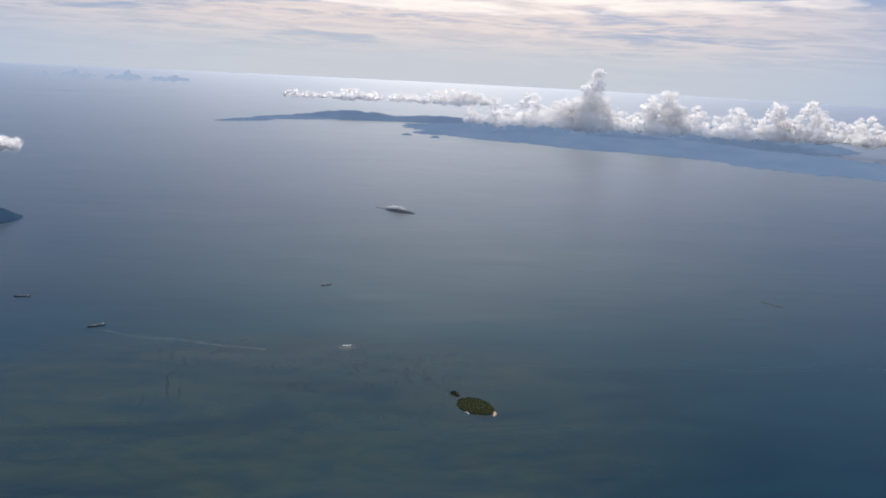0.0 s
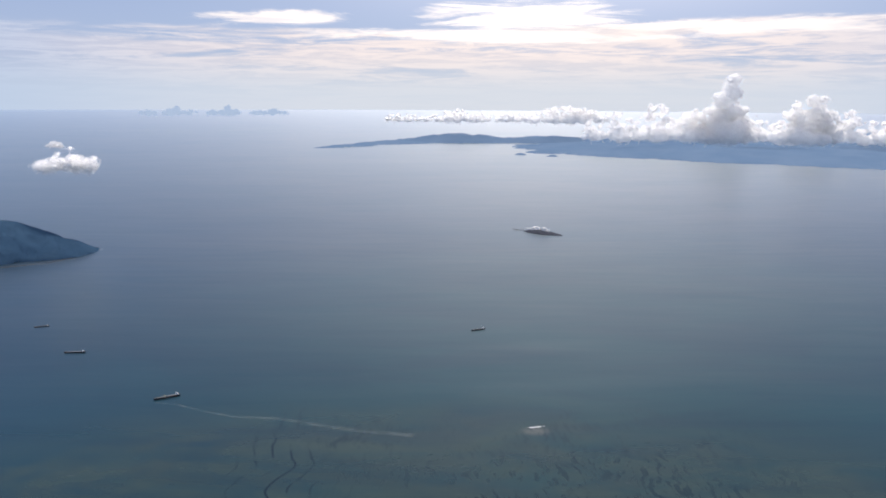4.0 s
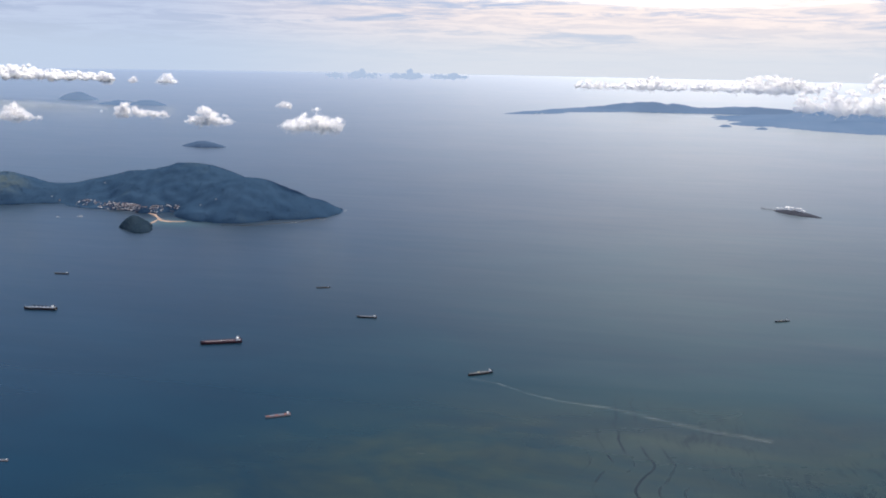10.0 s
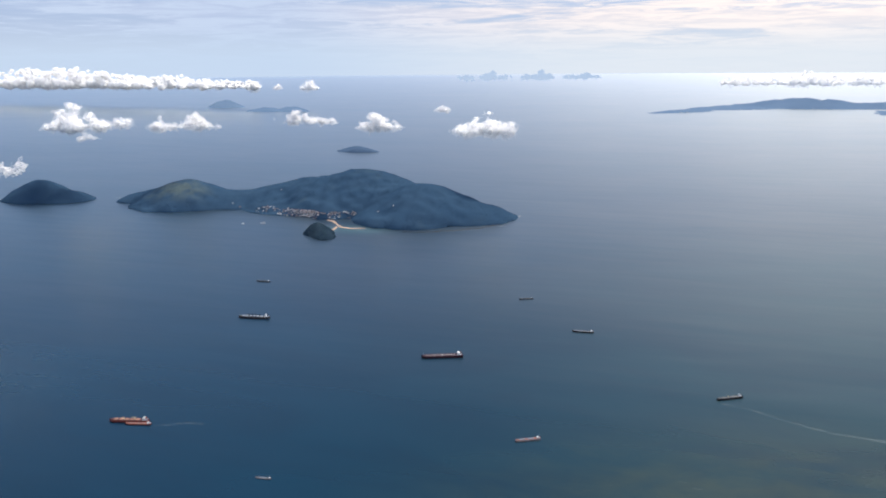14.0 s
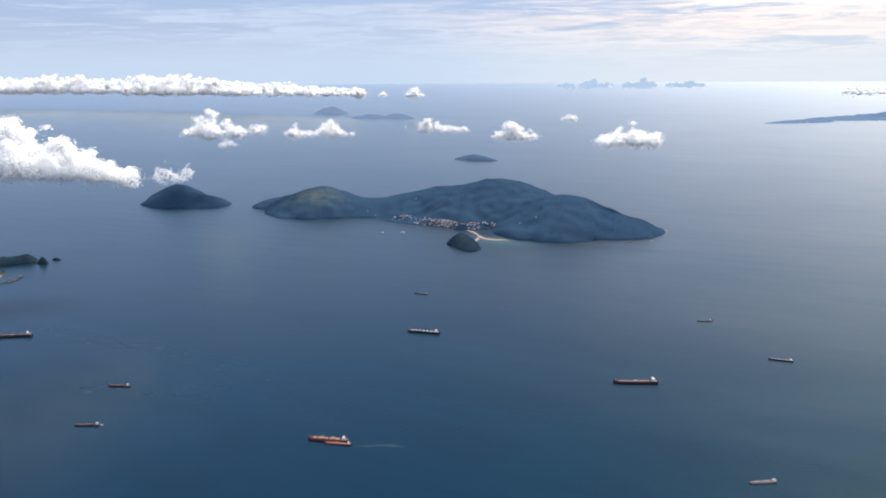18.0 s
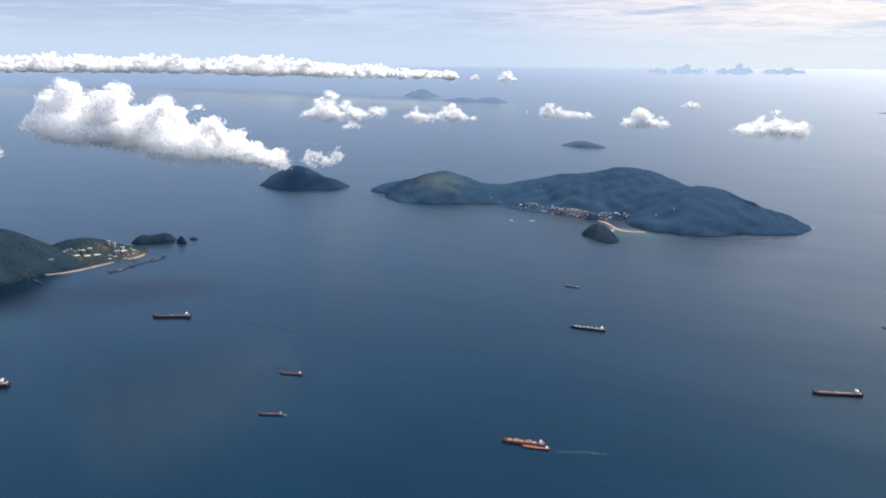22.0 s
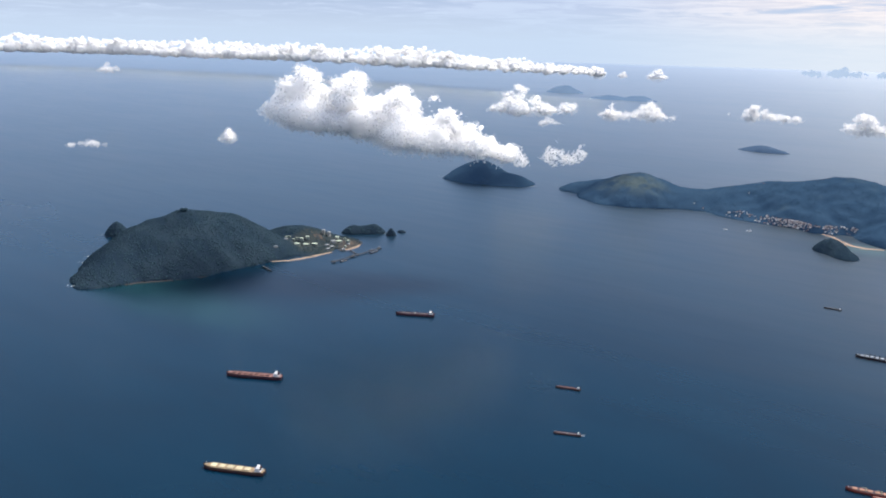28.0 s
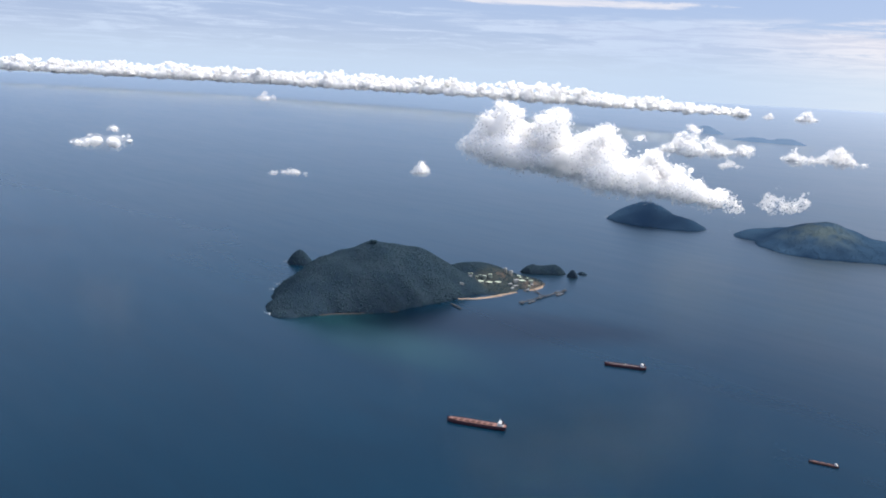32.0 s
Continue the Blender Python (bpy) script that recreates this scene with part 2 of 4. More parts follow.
    strand = n.math("MULTIPLY", n.ramp(across, 5.5, 1.5), n.ramp(n.noise(n.mapping(p, (0, 0, 0), (0, 0, 0), (1.6, 0.5, 1)), 0.008, 3, 0.55), 0.40, 0.56))
    strand = n.math("MULTIPLY", strand, n.math("MULTIPLY", patch(n, p, 2460, -1130, 190, 760, 3), 1.6), clamp=True)
    col = n.mix(n.math("MULTIPLY", strand, 0.85), col, (0.002, 0.010, 0.016))
    # slicks and wind streaks change the gloss
    slick = n.noise(n.mapping(p, (0, 0, 0), (0, 0, 0.25), (0.35, 1.6, 1)), 0.0011, 6, 0.6, 0.8)
    # rougher northward, fitted to the camera's view: near water darker, far water brighter
    far_water = n.ramp(n.add("ShaderNodeSeparateXYZ", {0: p}).outputs[1], -2200.0, 900.0)
    rough = n.math("ADD", n.math("ADD", 0.23, n.math("MULTIPLY", far_water, 0.08)), n.math("MULTIPLY", n.ramp(slick, 0.3, 0.75), 0.035))
    swell = n.noise(p, 0.004, 2, 0.5)
    bump = n.add("ShaderNodeBump", {"Height": swell, "Strength": 0.10, "Distance": 1.0 * S})
    # fine brushed streaks that the wind draws on the surface
    brush = n.noise(n.mapping(p, (0, 0, 0), (0, 0, 0.12), (0.22, 1.5, 1)), 0.0065, 5, 0.65, 0.5)
    broad = n.noise(n.mapping(p, (0, 0, 0), (0, 0, -0.2), (0.4, 1.2, 1)), 0.0009, 4, 0.6, 0.8)
    sheen = n.mix(n.ramp(n.math("ADD", n.math("MULTIPLY", brush, 0.6), n.math("MULTIPLY", broad, 0.4)), 0.34, 0.66), (0.86, 0.94, 0.96), (0.96, 1.0, 1.0))
    depth = n.add("ShaderNodeBsdfDiffuse", {"Color": col, "Normal": bump.outputs[0]})
    gloss = n.add("ShaderNodeBsdfGlossy", {"Color": sheen, "Roughness": rough, "Normal": bump.outputs[0]}, distribution="BECKMANN")
    glint = n.add("ShaderNodeBsdfGlossy", {"Color": sheen, "Roughness": rough, "Normal": bump.outputs[0]}, distribution="MULTI_GGX")
    gloss = n.add("ShaderNodeMixShader", {0: n.math("ADD", 0.05, n.math("MULTIPLY", far_water, 0.19)), 1: gloss.outputs[0], 2: glint.outputs[0]})
    shine = n.add("ShaderNodeFresnel", {"IOR": 1.33, "Normal": bump.outputs[0]}).outputs[0]
    shader = n.add("ShaderNodeMixShader", {0: shine, 1: depth.outputs[0], 2: gloss.outputs[0]})
    finish(n, shader.outputs[0])
    return m


def plain(name, colour, rough=0.6, metal=0.0, spread=0.18, grain=0.05):
    """Paint, sand, rock: a colour with grain and stains at true size."""
    m, n = material(name)
    p = ground_point(n)
    tone = n.math("ADD", n.math("MULTIPLY", n.noise(p, grain, 5), 0.6), n.math("MULTIPLY", n.noise(p, grain * 8, 4), 0.4))
    rnd = n.add("ShaderNodeObjectInfo").outputs["Random"]
    tone = n.math("ADD", tone, n.math("MULTIPLY", n.math("SUBTRACT", rnd, 0.5), 0.25))
    dark = tuple(c * (1 - spread) for c in colour)
    lite = tuple(min(1.0, c * (1 + spread)) for c in colour)
    col = n.mix(n.ramp(tone, 0.3, 0.7), dark, lite)
    finish(n, n.add("ShaderNodeBsdfPrincipled", {"Base Color": col, "Roughness": rough, "Metallic": metal, "Specular IOR Level": 0.5 if rough < 0.5 else 0.12}).outputs[0])
    return m


def soil_material(name, low, high, bare, yard=False):
    """Wooded hillside: scrub tones with bare patches."""
    m, n = material(name)
    p = ground_point(n)
    a = n.ramp(n.noise(p, 0.006, 6, 0.6), 0.35, 0.65)
    b = n.ramp(n.noise(p, 0.05, 5, 0.65), 0.3, 0.7)
    col = n.mix(n.math("ADD", n.math("MULTIPLY", a, 0.6), n.math("MULTIPLY", b, 0.4)), low, high)
    open_ground = n.ramp(n.noise(p, 0.0032, 4, 0.5), 0.62, 0.74)
    col = n.mix(n.math("MULTIPLY", open_ground, 0.7), col, bare)
    if yard:
        # trodden earth round the fuel tanks
        col = n.mix(n.math("MULTIPLY", n.ramp(patch(n, p, -3240, -235, 230, 300), 0.0, 0.4), n.math("ADD", 0.35, n.math("MULTIPLY", b, 0.5))), col, (0.055, 0.062, 0.055))
        bare_slope = n.math("MAXIMUM", patch(n, p, -3318, -215, 60, 40, 60), n.math("MULTIPLY", patch(n, p, -3120, -120, 130, 130), 0.8))
        col = n.mix(n.math("MULTIPLY", bare_slope, n.math("ADD", 0.3, n.math("MULTIPLY", b, 0.6))), col, (0.17, 0.125, 0.10))
    # a grassy clearing on the western hill
    grass = n.math("MULTIPLY", patch(n, p, -2560, 2540, 380, 260, 10), n.ramp(n.noise(p, 0.009, 4), 0.3, 0.6))
    col = n.mix(n.math("MULTIPLY", grass, 0.7), col, (0.10, 0.13, 0.125))
    relief_map = n.math("ADD", n.noise(p, 0.07, 4, 0.6), n.math("MULTIPLY", n.noise(p, 0.022, 3, 0.5), 1.4))
    bump = n.add("ShaderNodeBump", {"Height": relief_map, "Strength": 0.14, "Distance": 6.0 * S})
    finish(n, n.add("ShaderNodeBsdfDiffuse", {"Color": col, "Normal": bump.outputs[0]}).outputs[0])
    return m


def leaf_material(name, low, high):
    m, n = material(name)
    rnd = n.add("ShaderNodeNewGeometry").outputs["Random Per Island"]
    p = ground_point(n)
    tone = n.math("ADD", n.math("MULTIPLY", rnd, 0.6), n.math("MULTIPLY", n.noise(p, 0.01, 4), 0.4))
    leaf = n.mix(tone, low, high)
    # a grassy clearing on the western hill
    grass = n.math("MULTIPLY", patch(n, p, -2560, 2540, 330, 230, 10), n.ramp(n.noise(p, 0.009, 4), 0.35, 0.6))
    leaf = n.mix(n.math("MULTIPLY", grass, 0.7), leaf, (0.14, 0.18, 0.17))
    finish(n, n.add("ShaderNodeBsdfDiffuse", {"Color": leaf}).outputs[0])
    return m


def cloud_material(name, tint=(0.995, 0.992, 0.99), deep=450, clear=0.0):
    """White droplets that scatter the light far inside."""
    m, n = material(name)
    body = n.add("ShaderNodeBsdfPrincipled", {"Base Color": (*tint, 1), "Roughness": 1.0, "Specular IOR Level": 0.0, "Subsurface Weight": 1.0,
                                              "Subsurface Radius": (1.0, 1.0, 1.0), "Subsurface Scale": deep * S, "Subsurface Anisotropy": 0.6}).outputs[0]
    if clear:
        body = n.add("ShaderNodeMixShader", {0: clear, 1: body, 2: n.add("ShaderNodeBsdfTransparent").outputs[0]}).outputs[0]
    finish(n, body)
    return m


def shred_material():
    """Loose droplets at a cloud's edge: light comes through from every side."""
    m, n = material("cloud_shreds")
    a = n.add("ShaderNodeBsdfDiffuse", {"Color": (0.99, 0.985, 0.98, 1)}).outputs[0]
    c = n.add("ShaderNodeBsdfTranslucent", {"Color": (0.99, 0.985, 0.98, 1)}).outputs[0]
    finish(n, n.add("ShaderNodeMixShader", {0: 0.6, 1: n.add("ShaderNodeBsdfTransparent").outputs[0], 2: n.add("ShaderNodeMixShader", {0: 0.5, 1: a, 2: c}).outputs[0]}).outputs[0])
    return m


def haze_glow_material(name="glowing_far_land", low=(0.17, 0.27, 0.44), high=(0.19, 0.29, 0.46)):
    """Backdrop near the horizon: pale blue haze painted as a glow, hills barely told apart."""
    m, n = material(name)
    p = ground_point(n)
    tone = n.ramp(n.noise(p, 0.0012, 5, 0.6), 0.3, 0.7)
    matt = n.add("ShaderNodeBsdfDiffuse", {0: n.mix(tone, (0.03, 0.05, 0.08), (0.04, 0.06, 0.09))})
    # the haze in front of it, added as emission
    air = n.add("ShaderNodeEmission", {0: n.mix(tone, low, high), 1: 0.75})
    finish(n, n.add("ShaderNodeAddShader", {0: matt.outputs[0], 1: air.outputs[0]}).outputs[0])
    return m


SEA = sea_material()
# dark scrub with some haze blue mixed into its base colours
SOIL = soil_material("dark_hazed_hillside", (0.017, 0.034, 0.056), (0.033, 0.053, 0.072), (0.055, 0.072, 0.066), True)
# the blue of distance haze is painted into this hillside's base colours
SOIL_HAZED = soil_material("hazed_hillside", (0.031, 0.068, 0.120), (0.037, 0.075, 0.126), (0.052, 0.090, 0.128))
# farther out, so more haze is painted in: a paler blue
SOIL_FAR = soil_material("far_hazed_hillside", (0.065, 0.11, 0.18), (0.075, 0.12, 0.19), (0.085, 0.125, 0.19))
LAND_GLOW = haze_glow_material()
# haze blue in the leaves, lightened to offset the crowns' shaded sides
LEAF = leaf_material("dark_hazed_leaves", (0.024, 0.050, 0.068), (0.038, 0.068, 0.084))
SOIL_NEAR = soil_material("islet_soil", (0.034, 0.040, 0.022), (0.050, 0.056, 0.030), (0.10, 0.085, 0.055))
LEAF_NEAR = leaf_material("islet_leaves", (0.026, 0.034, 0.016), (0.046, 0.054, 0.028))
# leaf colours blued to stand in for the haze in front of them
LEAF_HAZED = leaf_material("hazed_leaves", (0.033, 0.071, 0.122), (0.040, 0.079, 0.130))
ROCK = plain("shore_rock", (0.085, 0.075, 0.072), 0.9, 0, 0.3)
SAND = plain("beach_sand", (0.42, 0.30, 0.23), 0.95, 0, 0.15, 0.02)
FOAM = plain("surf_foam", (0.75, 0.77, 0.77), 0.9, 0, 0.1)
CLOUD = cloud_material("cloud_white")
PILE = cloud_material("cloud_pile", (0.995, 0.98, 0.965), 1200, 0.34)
BANK = cloud_material("cloud_bank", (0.995, 0.992, 0.99), 1200, 0.10)
# shaded, hazy side of the far cloud flecks, painted as emission
CLOUD_GLOW = haze_glow_material("far_cloud_glow", (0.50, 0.66, 0.90), (0.54, 0.69, 0.92))
SHRED = shred_material()


# ---- building helpers ----
def put(ob, x, y, z=0.0, turn=0.0):
    ob.matrix_basis = Matrix.Translation((S * x, S * y, S * z)) @ Matrix.Rotation(radians(turn), 4, "Z")
    return ob


def mesh_of(name, verts, faces, mat, smooth=False):
    me = bpy.data.meshes.new(name)
    me.from_pydata([tuple(S * c for c in v) for v in verts], [], [tuple(f) for f in faces])
    me.materials.append(mat)
    if smooth:
        me.shade_smooth()
    me.update()
    return me


def part(name, bm, mat, parent, label="", smooth=False):
    """Links a bmesh in true metres as one mesh under a thing or a part."""
    bmesh.ops.scale(bm, vec=(S, S, S), verts=bm.verts)
    me = bpy.data.meshes.new(name)
    bm.to_mesh(me)
    bm.free()
    me.materials.append(mat)
    if smooth:
        me.shade_smooth()
    ob = new(name, me)
    ob.parent = parent
    return tagged(ob, label) if label else ob


def thing(name, label, category, group="", kind=""):
    return tagged(new(name), label, category, group, kind)


def box(bm, x, y, z, sx, sy, sz, taper=1.0, bevel=0.0):
    """A block standing on z, its top narrowed by taper."""
    r = bmesh.ops.create_cube(bm, size=1.0)
    vs = r["verts"]
    for v in vs:
        k = taper if v.co.z > 0 else 1.0
        v.co = Vector((x + v.co.x * sx * k, y + v.co.y * sy * k, z + (v.co.z + 0.5) * sz))
    if bevel:
        es = list({e for v in vs for e in v.link_edges})
        bmesh.ops.bevel(bm, geom=es, offset=bevel, segments=1, affect="EDGES")
    return bm


def rod(bm, a, b, r0, r1=None, sides=8):
    a, b = Vector(a), Vector(b)
    r1 = r0 if r1 is None else r1
    m = Matrix.Translation((a + b) / 2) @ (b - a).to_track_quat("Z", "Y").to_matrix().to_4x4()
    bmesh.ops.create_cone(bm, cap_ends=True, segments=sides, radius1=r0, radius2=r1, depth=(b - a).length, matrix=m)
    return bm


def ico(level):
    bm = bmesh.new()
    bmesh.ops.create_icosphere(bm, subdivisions=level, radius=1.0)
    v = np.array([x.co[:] for x in bm.verts])
    f = np.array([[w.index for w in x.verts] for x in bm.faces])
    bm.free()
    return v, f


ICO1, ICO2 = ico(1), ico(2)


# ---- the sea ----
def build_sea():
    """One sheet to the horizon, which sinks with the earth's curve past the far shores."""
    rim = 4800 / S
    rings = [0, 1500, 4000, 9000, 18000] + [18000 + (rim - 18000) * (k / 24) ** 1.3 for k in range(1, 25)]
    verts, faces, k = [(0, 0, 0)], [], 128
    for r in rings[1:]:
        drop = -9.25e-8 * max(0.0, r - 18000) ** 2
        verts += [(r * math.cos(2 * math.pi * i / k), r * math.sin(2 * math.pi * i / k), drop) for i in range(k)]
    for i in range(k):
        faces.append((0, 1 + i, 1 + (i + 1) % k))
    for j in range(len(rings) - 2):
        a, b = 1 + j * k, 1 + (j + 1) * k
        faces += [(a + i, b + i, b + (i + 1) % k, a + (i + 1) % k) for i in range(k)]
    ob = new("water", mesh_of("water", verts, faces, SEA, True))
    tagged(ob, "open blue sea under a bright hazy sky, greener over a shoal", "sea", kind="structure")


build_sea()


# ---- islands ----
# A hill: x, y, half-lengths along and across, turn in degrees, height.
def relief(hills, seed, rugged):
    """Height over the sea at (x, y): the hills run together, cut by small valleys."""
    def height(x, y):
        total = 0.0
        for hx, hy, rx, ry, turn, h in hills:
            c, s = math.cos(radians(turn)), math.sin(radians(turn))
            u, v = ((x - hx) * c + (y - hy) * s) / rx, (-(x - hx) * s + (y - hy) * c) / ry
            r = math.sqrt(u * u + v * v)
            r += 0.16 * noise.noise((x / 260 + seed, y / 260, seed)) * min(1.0, r * r) + 0.05 * noise.noise((x / 90, y / 90, seed + 5))
            r = max(r, 0.0)
            if r < 1.25:
                e = h * (1 - r ** 1.6) if r < 1 else -h * (r - 1) * 0.8
                if e > 0:
                    total += e ** 3
                elif total == 0.0:
                    total = 0.0
        if total <= 0:
            return -14.0
        z = total ** (1 / 3)
        fold = 1 - abs(noise.fractal((x / 420 + seed, y / 420, 0.7), 1.0, 2.0, 2))
        leafy = 0.5 * noise.noise((x / 17, y / 17, seed)) + 1.0 * noise.noise((x / 60, y / 45, seed))
        return z * (1 - rugged + rugged * 1.25 * fold) + 2.0 + leafy * min(1.0, z / 25)
    return height


def land(name, hills, step, mat, label, category="island", seed=1.0, rugged=0.3, kind="", trees=0, clear=(), crown=(9, 15), leaf=LEAF):
    height = relief(hills, seed, rugged)
    x0 = min(h[0] - max(h[2], h[3]) * 1.2 for h in hills)
    x1 = max(h[0] + max(h[2], h[3]) * 1.2 for h in hills)
    y0 = min(h[1] - max(h[2], h[3]) * 1.2 for h in hills)
    y1 = max(h[1] + max(h[2], h[3]) * 1.2 for h in hills)
    nx, ny = int((x1 - x0) / step) + 1, int((y1 - y0) / step) + 1
    z = np.array([[height(x0 + i * step, y0 + j * step) for i in range(nx)] for j in range(ny)])
    keep = z > -10
    near = keep.copy()
    near[1:] |= keep[:-1]; near[:-1] |= keep[1:]; near[:, 1:] |= keep[:, :-1]; near[:, :-1] |= keep[:, 1:]
    near[1:, 1:] |= keep[:-1, :-1]; near[:-1, :-1] |= keep[1:, 1:]
    cx, cy = (x0 + x1) / 2, (y0 + y1) / 2
    index, verts, faces = {}, [], []
    for j in range(ny - 1):
        for i in range(nx - 1):
            if near[j, i] and near[j + 1, i] and near[j, i + 1] and near[j + 1, i + 1]:
                q = []
                for a, b in ((j, i), (j, i + 1), (j + 1, i + 1), (j + 1, i)):
                    if (a, b) not in index:
                        index[a, b] = len(verts)
                        verts.append((x0 + b * step - cx, y0 + a * step - cy, z[a, b]))
                    q.append(index[a, b])
                faces.append(q)
    top = tagged(put(new(name), cx, cy), label, category, kind=kind)
    ground = new("hillside", mesh_of("hillside", verts, faces, mat, True))
    ground.parent = top
    if trees:
        rnd = random.Random(int(seed * 100))
        V, F = ICO1
        vs, fs, made, tries = [], [], 0, 0
        while made < trees and tries < trees * 8:
            tries += 1
            x, y = rnd.uniform(x0, x1), rnd.uniform(y0, y1)
            h = height(x, y)
            if h < 4 or any((x - a) ** 2 + (y - b) ** 2 < r * r for a, b, r in clear):
                continue
            r = rnd.uniform(*crown) * (1.0 if rnd.random() < 0.85 else 1.4)
            jag = 0.85 + 0.3 * np.array([rnd.random() for _ in range(len(V))])[:, None]
            w = V * jag * (r, r, r * rnd.uniform(0.12, 0.26))
            # the crown lies along its slope
            gx, gy = (height(x + 12, y) - h) / 12, (height(x, y + 12) - h) / 12
            w[:, 2] += np.clip(gx, -1.2, 1.2) * w[:, 0] + np.clip(gy, -1.2, 1.2) * w[:, 1]
            w += (x - cx, y - cy, h + 0.6)
            fs.append(F + made * len(V))
            vs.append(w)
            made += 1
        wood = new("forest", mesh_of("forest", np.concatenate(vs), np.concatenate(fs), leaf, True))
        wood.parent = top
        tagged(wood, "dense green tropical forest canopy", kind="stuff")
    return top, height


TABOGA = [(-1090, 3030, 780, 700, 0, 300), (-420, 2690, 540, 590, -8, 252), (20, 2660, 310, 380, -40, 120), (200, 2830, 115, 110, 0, 22),
          (-1680, 3050, 580, 620, 0, 182), (-2170, 2830, 430, 390, 0, 104), (-2600, 2690, 500, 460, -4, 206), (-3060, 2730, 270, 220, 0, 78),
          (-1400, 2680, 640, 300, 8, 44)]
land("large_island", TABOGA, 15, SOIL_HAZED, "long forested hilly island with a bayside village", seed=1.7, trees=12000, crown=(2.5, 4.5), leaf=LEAF_HAZED,
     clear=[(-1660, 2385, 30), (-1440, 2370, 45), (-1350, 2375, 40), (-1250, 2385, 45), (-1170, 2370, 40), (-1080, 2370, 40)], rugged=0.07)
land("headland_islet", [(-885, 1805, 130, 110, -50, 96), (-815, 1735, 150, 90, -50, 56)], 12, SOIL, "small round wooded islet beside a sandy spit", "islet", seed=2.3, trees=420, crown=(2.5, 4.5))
land("cone_island", [(-4080, 2560, 310, 320, 0, 168), (-3790, 2560, 290, 240, -10, 84), (-4230, 2500, 170, 150, 0, 64)], 12, SOIL_HAZED,
     "steep forested island like a low cone", seed=3.1, trees=2500, crown=(2.5, 4.5), leaf=LEAF_HAZED, rugged=0.07)
# place of each fuel tank and its kind
TANKS = [(-3403, -394, "slim"), (-3410, -363, "slim"), (-3367, -369, "slim"), (-3363, -346, "slim"), (-3338, -334, "tall"), (-3327, -296, "tall"),
         (-3256, -304, "wide"), (-3290, -416, "wide"), (-3282, -352, "wide"), (-3204, -155, "wide"), (-3267, -108, "tall"), (-3214, -93, "slim"), (-3113, -197, "slim"),
         (-3240, -128, "slim"), (-3165, -120, "tall")]
TABOGUILLA = [(-3610, -930, 440, 480, 0, 262), (-3640, -1230, 290, 300, 20, 178), (-3560, -1420, 180, 200, 20, 100), (-3490, -1570, 80, 95, 20, 26), (-3480, -700, 285, 290, 0, 186),
              (-3430, -540, 230, 220, 0, 100), (-3480, -230, 270, 230, 0, 84), (-3255, -130, 180, 165, 0, 18), (-3275, -360, 175, 175, 0, 16), (-3770, -1260, 140, 120, -20, 42)]
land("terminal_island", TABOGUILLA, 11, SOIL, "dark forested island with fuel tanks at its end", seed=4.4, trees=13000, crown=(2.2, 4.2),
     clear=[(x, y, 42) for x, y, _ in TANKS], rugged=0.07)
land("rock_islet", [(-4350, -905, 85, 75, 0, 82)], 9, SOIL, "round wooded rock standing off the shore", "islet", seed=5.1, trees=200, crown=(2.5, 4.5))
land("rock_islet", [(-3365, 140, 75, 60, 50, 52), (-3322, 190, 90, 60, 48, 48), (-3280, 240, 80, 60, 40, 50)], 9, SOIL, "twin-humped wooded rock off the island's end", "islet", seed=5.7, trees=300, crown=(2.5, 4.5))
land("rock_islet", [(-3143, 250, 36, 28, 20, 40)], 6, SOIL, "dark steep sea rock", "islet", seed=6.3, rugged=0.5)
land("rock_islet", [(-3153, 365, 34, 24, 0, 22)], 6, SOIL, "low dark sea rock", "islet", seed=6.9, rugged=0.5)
land("far_island", [(-2890, 6950, 290, 190, -10, 80), (-2680, 6900, 130, 110, 0, 40)], 25, SOIL_FAR, "low wooded island far out at sea", seed=7.2)
land("far_island", [(-11070, 16500, 520, 400, 0, 190)], 50, LAND_GLOW, "hazy blue island cone near the horizon", seed=7.9)
land("far_island", [(-8950, 15000, 560, 300, 0, 95), (-8250, 15050, 480, 260, 0, 120)], 50, LAND_GLOW, "hazy blue twin-peaked island near the horizon", seed=8.3)
land("near_islet", [(3957, -1626, 110, 80, -60, 22), (3875, -1474, 34, 16, -55, 9)], 6, SOIL_NEAR, "small low wooded islet ringed by rocks and a shoal", "islet", seed=9.1, trees=900, crown=(2.5, 5.5), rugged=0.2, leaf=LEAF_NEAR)
COAST = [(900, 16300, 900, 260, 40, 60), (1900, 17600, 1100, 420, 20, 90), (3600, 18400, 1900, 600, 0, 230), (6000, 18600, 1900, 700, 0, 170),
         (5600, 14600, 700, 500, 40, 90), (7200, 13900, 1700, 1000, -30, 150), (8800, 12900, 2000, 1200, -35, 210), (10800, 12200, 2200, 1600, -30, 230),
         (12500, 10300, 2400, 1700, -50, 190), (10000, 14000, 2600, 1800, -20, 160), (7000, 16300, 2200, 1700, 0, 120), (14500, 8200, 2600, 1500, -45, 200), (9000, 16500, 3000, 1600, 0, 330), (13000, 15000, 3000, 2000, -30, 420)]
land("coast", COAST, 130, LAND_GLOW, "long hazy blue mainland coast below cumulus", "coast", seed=10.2, rugged=0.35, kind="structure")


# ---- clouds ----
LUMPS = {}


def lumps(kind, size):
    """A cloud texture of that many metres, shared by all clouds that need it."""
    if (kind, size) not in LUMPS:
        tex = bpy.data.textures.new("lumps", "CLOUDS")
        tex.noise_scale, tex.noise_depth = size * S, 3
        LUMPS[kind, size] = tex
    return LUMPS[kind, size]


